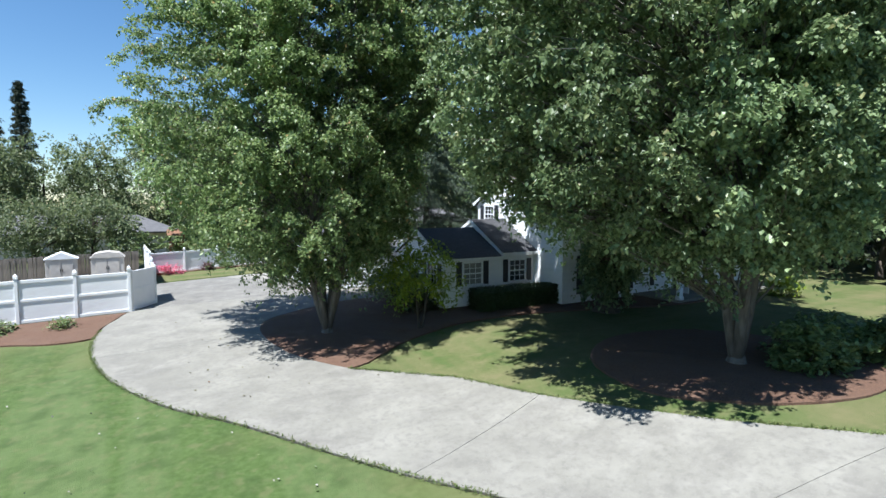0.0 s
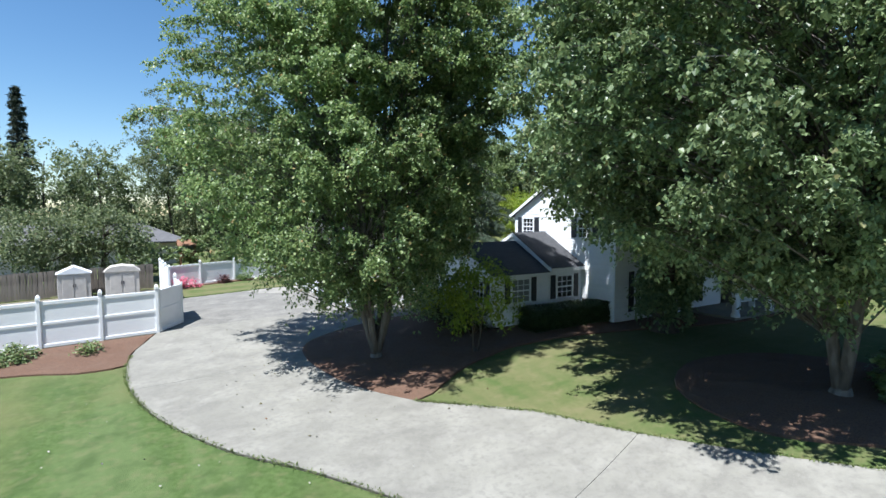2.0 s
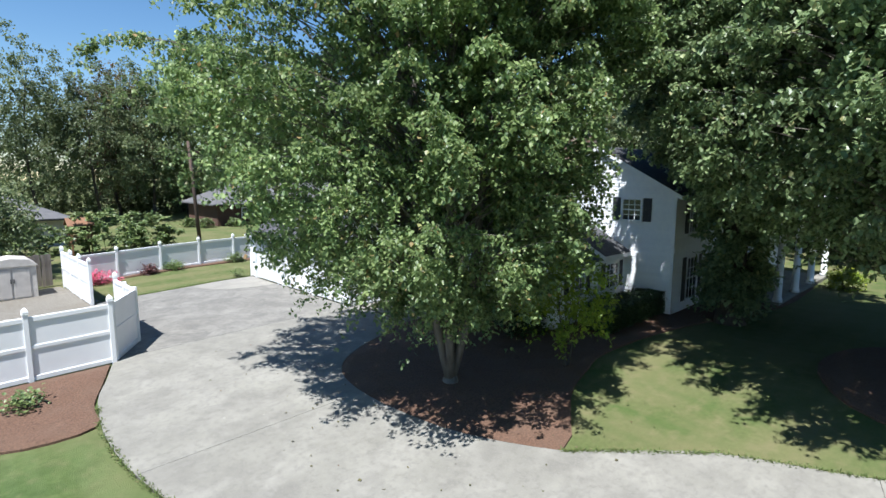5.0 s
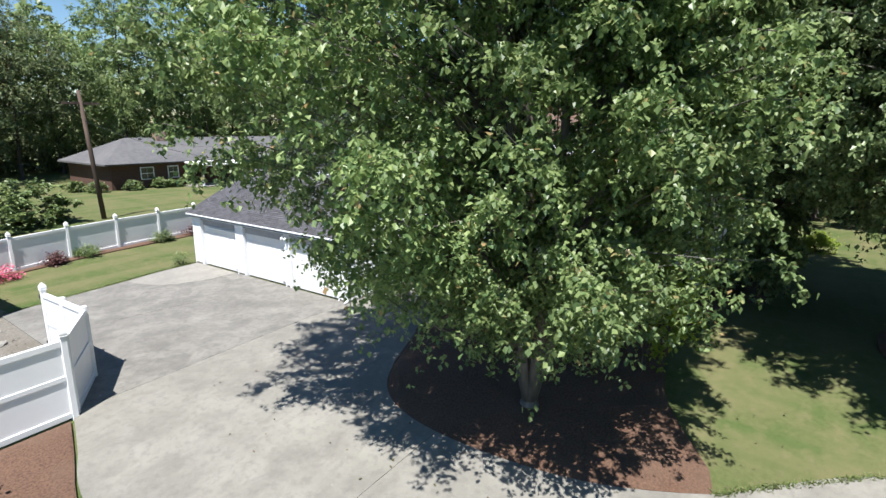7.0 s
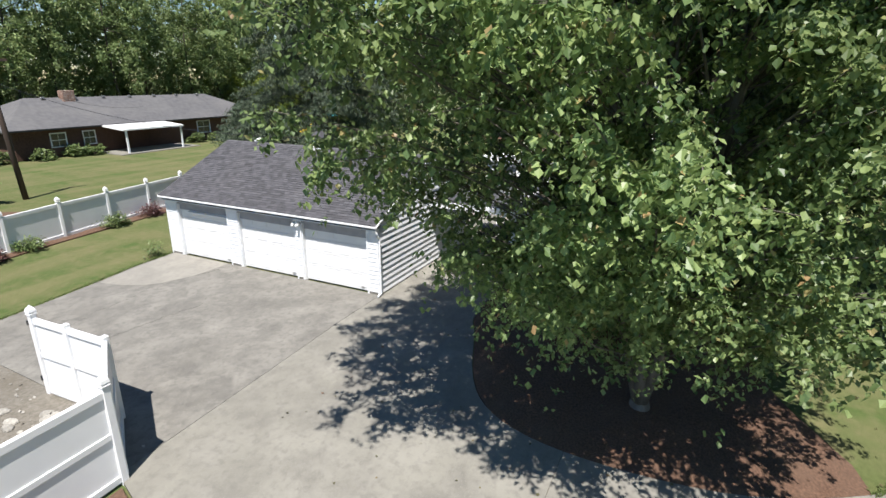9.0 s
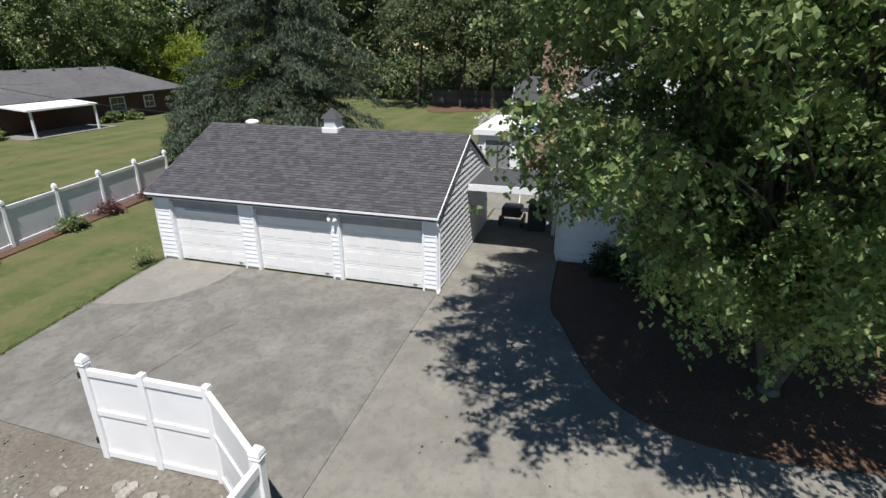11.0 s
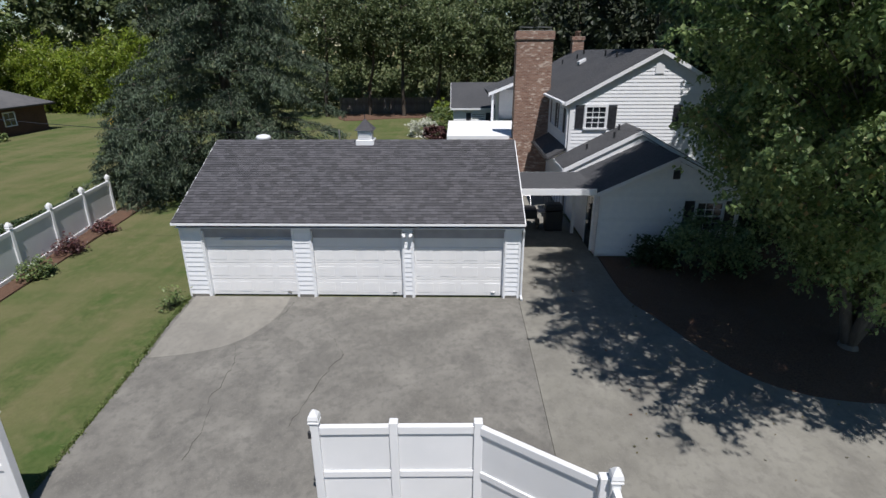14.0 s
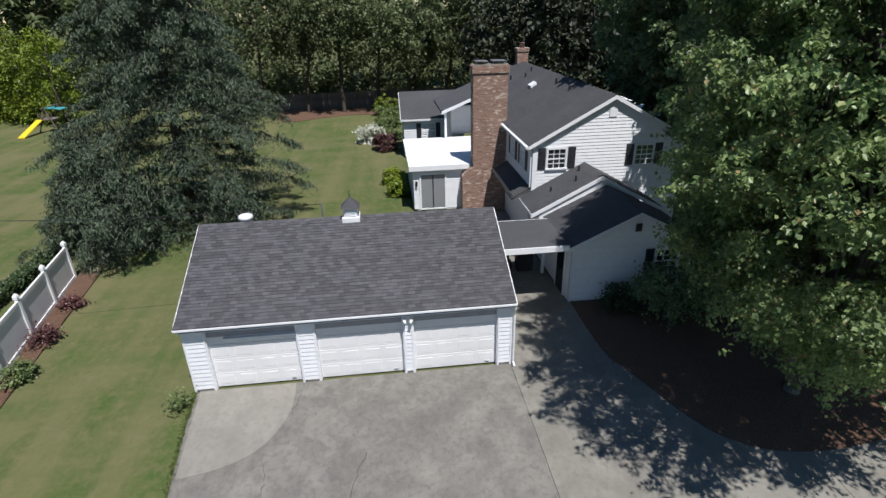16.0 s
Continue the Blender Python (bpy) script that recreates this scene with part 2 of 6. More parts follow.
DOORWHITE = mat("garage door paint", (0.684, 0.693, 0.702), (0.738, 0.738, 0.738), 0.45, 2, 0.03, 50, (0.639, 0.639, 0.63), 0.8, 0.35)
SHINGLE = mat("asphalt shingle", (0.055, 0.055, 0.062), (0.08, 0.079, 0.087), 0.9, 20, 0.5, 160, (0.085, 0.082, 0.086), 0.6, 0.3, vary=0.3)
SHINGLE_DARK = mat("dark asphalt shingle", (0.043, 0.045, 0.05), (0.062, 0.064, 0.07), 0.9, 20, 0.5, 160, (0.08, 0.08, 0.084), 0.5, 0.5, vary=0.1)
SHINGLE_FAR = mat("grey shingle", (0.075, 0.075, 0.08), (0.105, 0.104, 0.107), 0.9, 2.5, 0.4, 20, (0.13, 0.127, 0.125), 0.3, 0.5)
MEMBRANE = mat("white flat roofing", (0.72, 0.73, 0.74), (0.8, 0.8, 0.8), 0.6, 2, 0.1, 12, (0.6, 0.6, 0.58), 0.8, 0.4)
BRICK = brick_mat("old brick")
BRICK_DARK = mat("dark brown brick", (0.055, 0.028, 0.02), (0.1, 0.05, 0.035), 0.9, 8, 0.4, 30, (0.13, 0.07, 0.05), 0.5, 0.4)
DARK = mat("black paint", (0.012, 0.013, 0.016), (0.025, 0.026, 0.03), 0.55, 4, 0.05, 40)
SHUTTER = mat("charcoal shutter paint", (0.016, 0.018, 0.024), (0.035, 0.037, 0.045), 0.55, 6, 0.1, 50)
GLASS = glass_mat("window glass", (0.02, 0.024, 0.03))
CURTAIN_GLASS = glass_mat("glass before pale blind", (0.2, 0.215, 0.23))
METAL = mat("grey metal", (0.3, 0.31, 0.32), (0.42, 0.42, 0.43), 0.4, 6, 0.05, 40, metal=0.7)
BARK = mat("grey bark", (0.07, 0.06, 0.05), (0.16, 0.142, 0.12), 0.95, 7, 0.9, 25, (0.22, 0.205, 0.185), 1.5, 0.5, stretch=(1, 1, 0.25))
BARK_DARK = mat("dark bark", (0.035, 0.028, 0.022), (0.085, 0.068, 0.052), 0.95, 7, 0.9, 25, stretch=(1, 1, 0.25))
OLD_WOOD = mat("weathered wood", (0.1, 0.085, 0.07), (0.2, 0.175, 0.15), 0.9, 6, 0.4, 30, (0.07, 0.055, 0.045), 0.9, 0.5, vary=0.15, stretch=(1, 1, 0.2))
POLE_WOOD = mat("tarred pole wood", (0.045, 0.03, 0.022), (0.1, 0.068, 0.05), 0.9, 6, 0.4, 30, stretch=(1, 1, 0.1))
BEIGE = mat("beige plastic", (0.4, 0.37, 0.34), (0.5, 0.47, 0.43), 0.6, 3, 0.1, 30, (0.33, 0.3, 0.28), 1.0, 0.4)
STONE = mat("pale rock", (0.2, 0.19, 0.165), (0.36, 0.345, 0.31), 0.9, 9, 0.6, 30, vary=0.2)
YELLOW = mat("yellow plastic", (0.75, 0.5, 0.02), (0.8, 0.56, 0.03), 0.4, 3, 0.02, 30)
TEAL = mat("teal canvas", (0.03, 0.22, 0.25), (0.05, 0.3, 0.32), 0.7, 3, 0.1, 30)
CEDAR = mat("cedar play wood", (0.14, 0.07, 0.035), (0.22, 0.11, 0.06), 0.8, 6, 0.3, 30)
LEAF = leaf_mat("maple leaf", (0.08, 0.142, 0.052), (0.28, 0.36, 0.14), (0.38, 0.25, 0.12), 0.48, 0.42, 0.03)
LEAF_DARK = leaf_mat("shade tree leaf", (0.072, 0.12, 0.052), (0.25, 0.325, 0.15), (0.3, 0.29, 0.13), 0.42, 0.42)
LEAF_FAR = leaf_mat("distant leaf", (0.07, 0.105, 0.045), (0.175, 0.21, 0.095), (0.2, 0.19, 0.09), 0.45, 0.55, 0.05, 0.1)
# Brighter copy of the distant leaf, with sunlight put into the colour.
LEAF_MID = leaf_mat("distant leaf with sun in its colour", (0.09, 0.145, 0.05), (0.25, 0.32, 0.125), (0.27, 0.25, 0.11), 0.4, 0.55, 0.05, 0.15)
# Dark wood leaves, taken near black: the wood's shade is put into the colour.
LEAF_DEEP = leaf_mat("dark leaf with shade in its colour", (0.012, 0.02, 0.01), (0.045, 0.06, 0.028), (0.06, 0.06, 0.03), 0.2, 0.6, 0.05, 0.15)
LEAF_RUST = leaf_mat("rusty leaf", (0.07, 0.07, 0.03), (0.15, 0.13, 0.06), (0.2, 0.08, 0.05), 0.3, 0.6, 0.2, 0.1)
LEAF_BRIGHT = leaf_mat("fresh yellow-green leaf", (0.11, 0.17, 0.02), (0.25, 0.32, 0.035), (0.34, 0.34, 0.05), 0.45)
NEEDLE = leaf_mat("fir needle", (0.022, 0.042, 0.026), (0.115, 0.155, 0.095), (0.15, 0.16, 0.09), 0.18, 0.6, 0.05, 0.9)
NEEDLE_DARK = leaf_mat("dark conifer needle", (0.012, 0.024, 0.012), (0.032, 0.05, 0.026), (0.06, 0.06, 0.03), 0.1, 0.7)
SHRUB = leaf_mat("shrub leaf", (0.07, 0.115, 0.04), (0.17, 0.22, 0.075), (0.2, 0.22, 0.08), 0.3)
HEDGE = leaf_mat("clipped hedge leaf", (0.02, 0.04, 0.015), (0.05, 0.08, 0.025), (0.08, 0.1, 0.03), 0.2)
PINK = leaf_mat("pink blossom", (0.4, 0.06, 0.12), (0.6, 0.13, 0.22), (0.1, 0.12, 0.04), 0.3, 0.6, 0.25)
PURPLE = leaf_mat("purple barberry leaf", (0.06, 0.025, 0.03), (0.14, 0.06, 0.055), (0.1, 0.1, 0.04), 0.25)
PALE = leaf_mat("white blossom", (0.5, 0.52, 0.45), (0.75, 0.75, 0.68), (0.15, 0.2, 0.07), 0.3, 0.6, 0.35)


# ---- building helpers ----
def ease(a, b, x):
    u = min(1.0, max(0.0, (x - a) / (b - a)))
    return u * u * (3 - 2 * u)


def ground_z(x, y):
    """The lie of the land: level by the house, falling gently towards the drive's mouth and the west fence."""
    fall = 0.05 * max(0.0, min(40.0, -(y + 1))) * ease(6, -3, x)
    west = 0.03 * max(0.0, min(30.0, -x - 2))
    return -(fall + west)


def empty(name, x, y, z=None):
    ob = new(name)
    ob.location = (x, y, ground_z(x, y) if z is None else z)
    ob.empty_display_size = 0.2
    return ob


def adopt(ob, parent):
    if parent is not None:
        ob.parent = parent
        if parent.type == "EMPTY":
            ob.matrix_parent_inverse = Matrix.Translation(-parent.location)
    return ob


def linked(name, bm, material, smooth=False):
    me = bpy.data.meshes.new(name)
    bmesh.ops.recalc_face_normals(bm, faces=bm.faces)
    bm.to_mesh(me)
    bm.free()
    me.materials.append(material)
    if smooth:
        for p in me.polygons:
            p.use_smooth = True
    return new(name, me)


def part(name, bm, material, parent=None, label="", smooth=False):
    ob = linked(name, bm, material, smooth)
    adopt(ob, parent)
    return tagged(ob, label) if label else ob


def raw(name, verts, faces, material, parent=None, kind="", label="", smooth=False):
    """A mesh from arrays of corners and equal-sized faces."""
    me = bpy.data.meshes.new(name)
    verts, faces = np.asarray(verts, np.float32), np.asarray(faces, np.int32)
    k = faces.shape[1]
    me.vertices.add(len(verts))
    me.vertices.foreach_set("co", verts.ravel())
    me.loops.add(faces.size)
    me.loops.foreach_set("vertex_index", faces.ravel())
    me.polygons.add(len(faces))
    me.polygons.foreach_set("loop_start", np.arange(0, faces.size, k, dtype=np.int32))
    me.update(calc_edges=True)
    me.materials.append(material)
    me.polygons.foreach_set("use_smooth", np.full(len(faces), smooth))
    ob = adopt(new(name, me), parent)
    return tagged(ob, label, "", "", kind)


def add_box(bm, lo, hi, bevel=0.0, turn=0.0, mid=None):
    lo, hi = Vector(lo), Vector(hi)
    made = bmesh.ops.create_cube(bm, size=1.0)["verts"]
    size, c = hi - lo, (lo + hi) / 2
    for v in made:
        v.co = Vector((v.co.x * size.x, v.co.y * size.y, v.co.z * size.z)) + c
    if bevel:
        edges = list({e for v in made for e in v.link_edges})
        made = [v for v in bmesh.ops.bevel(bm, geom=edges, offset=bevel, segments=1, affect="EDGES")["verts"]]
    if turn:
        bmesh.ops.rotate(bm, verts=made, cent=mid or c, matrix=Matrix.Rotation(radians(turn), 3, "Z"))
    return made


def box(lo, hi, bevel=0.0, turn=0.0, mid=None):
    bm = bmesh.new()
    add_box(bm, lo, hi, bevel, turn, mid)
    return bm


def prism(outline, z0, z1):
    """A block over a plan outline; z1 may be a function of x, y."""
    bm = bmesh.new()
    low = [bm.verts.new((x, y, z0)) for x, y in outline]
    high = [bm.verts.new((x, y, z1)) for x, y in outline]
    bm.faces.new(low[::-1])
    bm.faces.new(high)
    for i in range(len(outline)):
        j = (i + 1) % len(outline)
        bm.faces.new((low[i], low[j], high[j], high[i]))
    return bm


def slab(corners, thick):
    """A sheet with thickness through 3D corners, thickened downwards."""
    bm = bmesh.new()
    top = [bm.verts.new(c) for c in corners]
    bot = [bm.verts.new(Vector(c) - Vector((0, 0, thick))) for c in corners]
    bm.faces.new(top)
    bm.faces.new(bot[::-1])
    for i in range(len(corners)):
        j = (i + 1) % len(corners)
        bm.faces.new((top[j], top[i], bot[i], bot[j]))
    return bm


def add_tube(bm, points, radii, sides=8):
    rings = []
    points, radii = [Vector(p) for p in points], [float(r) for r in radii]
    for i, p in enumerate(points):
        way = (points[min(i + 1, len(points) - 1)] - points[max(i - 1, 0)]).normalized()
        a = way.orthogonal().normalized() if not rings else (rings[-1][1] - way * rings[-1][1].dot(way)).normalized()
        b = way.cross(a)
        ring = [bm.verts.new(p + radii[i] * (math.cos(t) * a + math.sin(t) * b)) for t in (2 * math.pi * k / sides for k in range(sides))]
        rings.append((ring, a))
    for (r0, _), (r1, _) in zip(rings, rings[1:]):
        for k in range(sides):
            bm.faces.new((r0[k], r0[(k + 1) % sides], r1[(k + 1) % sides], r1[k]))
    bm.faces.new(rings[0][0][::-1])
    bm.faces.new(rings[-1][0])


def tube(points, radii, sides=8):
    bm = bmesh.new()
    add_tube(bm, points, radii if isinstance(radii, (list, tuple)) else [radii] * len(points), sides)
    return bm


def lathe(profile, x, y, sides=16):
    """A turned form from (radius, z) pairs."""
    bm = bmesh.new()
    rings = [[bm.verts.new((x + r * math.cos(2 * math.pi * k / sides), y + r * math.sin(2 * math.pi * k / sides), z)) for k in range(sides)] for r, z in profile]
    for a, b in zip(rings, rings[1:]):
        for k in range(sides):
            bm.faces.new((a[k], a[(k + 1) % sides], b[(k + 1) % sides], b[k]))
    bm.faces.new(rings[0][::-1])
    bm.faces.new(rings[-1])
    return bm


def smooth_line(points, steps=6, closed=False):
    """A Catmull-Rom line through plan points."""
    n, out = len(points), []
    for i in range(n if closed else n - 1):
        p = [np.array(points[(i + k) % n] if closed else points[min(n - 1, max(0, i + k))], float) for k in (-1, 0, 1, 2)]
        for s in range(steps):
            t = s / steps
            out.append(tuple(0.5 * (2 * p[1] + (p[2] - p[0]) * t + (2 * p[0] - 5 * p[1] + 4 * p[2] - p[3]) * t * t + (3 * p[1] - p[0] - 3 * p[2] + p[3]) * t ** 3)))
    if not closed:
        out.append(tuple(points[-1]))
    return out


def sheet(outline, lift, step=1.0, cuts=(), thick=0.12, rough_up=0.0, dome=0.0):
    """A flat covering over the land: its outline cut by lines (point, normal kept side), draped and given edges."""
    bm = bmesh.new()
    bm.faces.new([bm.verts.new((x, y, 0)) for x, y in outline])
    for (px, py), (nx, ny) in cuts:
        bmesh.ops.bisect_plane(bm, geom=bm.verts[:] + bm.edges[:] + bm.faces[:], plane_co=(px, py, 0), plane_no=(nx, ny, 0), clear_inner=True)
    if not bm.faces:
        return bm
    xs, ys = [v.co.x for v in bm.verts], [v.co.y for v in bm.verts]
    for axis, lo, hi in ((0, min(xs), max(xs)), (1, min(ys), max(ys))):
        c = math.floor(lo) + step
        while c < hi:
            no = (1, 0, 0) if axis == 0 else (0, 1, 0)
            bmesh.ops.bisect_plane(bm, geom=bm.verts[:] + bm.edges[:] + bm.faces[:], plane_co=(c if axis == 0 else 0, c if axis else 0, 0), plane_no=no)
            c += step
    rim = {v for e in bm.edges if e.is_boundary for v in e.verts}
    for v in bm.verts:
        bump = 0.0
        if v not in rim:
            bump = dome + rough_up * noise.noise(Vector((v.co.x * 1.3, v.co.y * 1.3, 0)))
        v.co.z = ground_z(v.co.x, v.co.y) + lift + bump
    edge = [e for e in bm.edges if e.is_boundary]
    skirt = bmesh.ops.extrude_edge_only(bm, edges=edge)["geom"]
    for v in (g for g in skirt if isinstance(g, bmesh.types.BMVert)):
        v.co.z -= thick
    return bm


def leaves(centres, spread, per, size, rng, droop=0.35, aspect=0.55, flat=0.6, outward=None):
    """Corners and triangles of pointed, folded leaves, in clumps round the centres."""
    c = np.repeat(np.asarray(centres, float), per, 0)
    n = len(c)
    off = rng.normal(size=(n, 3)) * np.array([1, 1, flat]) * spread
    p = c + off
    yaw = rng.uniform(0, 2 * np.pi, n)
    pitch = rng.normal(-droop, 0.45, n)
    ahead = np.stack([np.cos(yaw) * np.cos(pitch), np.sin(yaw) * np.cos(pitch), np.sin(pitch)], 1)
    side = np.stack([-np.sin(yaw), np.cos(yaw), rng.normal(0, 0.45, n)], 1)
    side /= np.linalg.norm(side, axis=1, keepdims=True)
    up = np.cross(ahead, side)
    s = (size * rng.uniform(0.6, 1.35, n))[:, None]
    v = np.stack([p, p + s * (0.45 * ahead + aspect * side + 0.1 * up), p + s * ahead, p + s * (0.45 * ahead - aspect * side + 0.1 * up)], 1).reshape(-1, 3)
    i = np.arange(n)[:, None] * 4
    f = np.concatenate([i + [0, 1, 2], i + [0, 2, 3]], 1).reshape(-1, 3)
    return v, f


def sprays(centres, axis, long, thick, per, size, rng, sag=0.7, aspect=0.34):
    """Leaves along twigs that reach outward from a crown's axis and hang over at the end."""
    c = np.asarray(centres, float)
    out = c - np.asarray(axis, float)
    out[:, 2] *= 0.35
    out /= np.linalg.norm(out, axis=1, keepdims=True) + 1e-6
    out += rng.normal(0, 0.45, out.shape) * [1, 1, 0.5]
    out /= np.linalg.norm(out, axis=1, keepdims=True) + 1e-6
    ln = long * rng.uniform(0.55, 1.3, len(c))
    k = np.repeat(np.arange(len(c)), per)
    t = rng.random(len(k)) ** 0.8
    p = c[k] + out[k] * (ln[k] * t)[:, None] + rng.normal(size=(len(k), 3)) * (thick * (1.15 - 0.6 * t))[:, None]
    p[:, 2] -= sag * ln[k] * t * t
    return leaves(p, 0.0, 1, size, rng, 0.6, aspect)


def crown_centres(rng, n, mid, radii, hollow=0.45, low=-1.0, lumps=0.3, seed=0.0):
    """Clump centres in a lumpy, hollow crown with gaps."""
    out = []
    while len(out) < n:
        d = rng.normal(size=3)
        d /= np.linalg.norm(d)
        if d[2] < low:
            continue
        lump = 1 + lumps * noise.noise(Vector((d[0] * 2.2 + seed, d[1] * 2.2, d[2] * 2.2))) + 0.5 * lumps * noise.noise(Vector((d[0] * 6, d[1] * 6 + seed, d[2] * 6)))
        r = (hollow + (1 - hollow) * rng.random() ** 0.6) * lump
        out.append(np.array(mid) + d * r * np.array(radii))
    return np.array(out)


def limb(bm, a, b, r0, r1, rng, bend=0.12, steps=5, sides=7):
    a, b = np.array(a, float), np.array(b, float)
    long = np.linalg.norm(b - a)
    pts, rad = [], []
    side = rng.normal(size=3) * bend * long
    for k in range(steps + 1):
        t = k / steps
        lift = 4 * t * (1 - t)
        pts.append(a + (b - a) * t + side * lift * 0.5 + np.array([0, 0, 0.06 * long * lift]))
        rad.append(r0 + (r1 - r0) * t ** 0.8)
    add_tube(bm, pts, rad, sides)
    return pts


def tree(label, x, y, mid, radii, stems, clumps, per, size, leaf, bark, seed, spread=0.5, limbs=26, hollow=0.45, low=-1.0, lumps=0.3, stem_r=0.16, fork=1.2, group="", category="tree"):
    """A broadleaf tree: stems from one foot, limbs out to the clumps, a crown of separate leaves."""
    rng = np.random.default_rng(seed)
    z = ground_z(x, y)
    root = tagged(empty("tree", x, y, z), label, category, group)
    centres = crown_centres(rng, clumps, mid, radii, hollow, low, lumps, seed * 1.7)
    bm = bmesh.new()
    tips = []
    if fork > 0:
        many = stems > 1
        add_tube(bm, [(x, y, z - 0.15), (x, y, z + 0.1), (x + 0.02, y, z + fork * 0.5), (x, y + 0.02, z + fork)], [stem_r * (2.3 if many else 1.5), stem_r * (1.8 if many else 1.2), stem_r * (1.3 if many else 1.05), stem_r * (0.5 if many else 0.95)], 10)
    for s in range(stems):
        ang = 2 * math.pi * (s + rng.uniform(-0.2, 0.2)) / stems + seed
        lean = (0.5 if stems > 1 else 0.08) * rng.uniform(0.7, 1.2)
        top = np.array([mid[0] + lean * radii[0] * 0.8 * math.cos(ang), mid[1] + lean * radii[1] * 0.8 * math.sin(ang), mid[2] + radii[2] * 0.55])
        foot = (x + 0.1 * math.cos(ang), y + 0.1 * math.sin(ang), z + max(0.0, fork * (0.2 if stems > 1 else 0.75)))
        tips.append(limb(bm, foot, top, stem_r, stem_r * 0.25, rng, 0.1, 9, 9))
    if limbs > 20:
        part("trunk", bm, bark, root, smooth=True)
    for c in centres[rng.choice(len(centres), min(limbs, len(centres)), replace=False)]:
        st = tips[rng.integers(len(tips))]
        k = int(np.clip(np.searchsorted([q[2] for q in st], c[2] - rng.uniform(0.5, 2.5)), 2, len(st) - 1))
        if limbs > 20:
            bm = bmesh.new()
        limb(bm, st[k], c, stem_r * 0.35, stem_r * 0.07, rng, 0.14, 4, 5)
        if limbs > 20:
            part("limb", bm, bark, root, smooth=True)
    if limbs <= 20:
        part("trunk", bm, bark, root, smooth=True)
    v, f = sprays(centres, (mid[0], mid[1], mid[2] - 0.4 * radii[2]), spread * 2.4, spread * 0.5, per, size, rng)
    raw("crown", v, f, leaf, root)
    return root


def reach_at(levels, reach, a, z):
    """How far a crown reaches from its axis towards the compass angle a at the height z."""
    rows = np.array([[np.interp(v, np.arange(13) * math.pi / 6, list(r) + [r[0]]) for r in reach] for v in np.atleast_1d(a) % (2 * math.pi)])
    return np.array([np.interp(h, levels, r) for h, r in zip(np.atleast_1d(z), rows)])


def leafy_twigs(start, way, long, per, knots, size, rng, sag, aspect, loose=0.06):
    """Rosettes of leaves strung along twigs that start at the given places, run along way and hang over."""
    k = np.repeat(np.arange(len(start)), knots)
    t = np.tile((np.arange(knots) + 0.6) / knots, len(start)) + rng.normal(0, 0.06, len(k))
    p = start[k] + way[k] * (long[k] * t)[:, None] + rng.normal(0, 0.035, (len(k), 3))
    p[:, 2] -= sag[k] * long[k] * t * t
    return leaves(p, loose, per, size, rng, 0.8, aspect, 1.0)


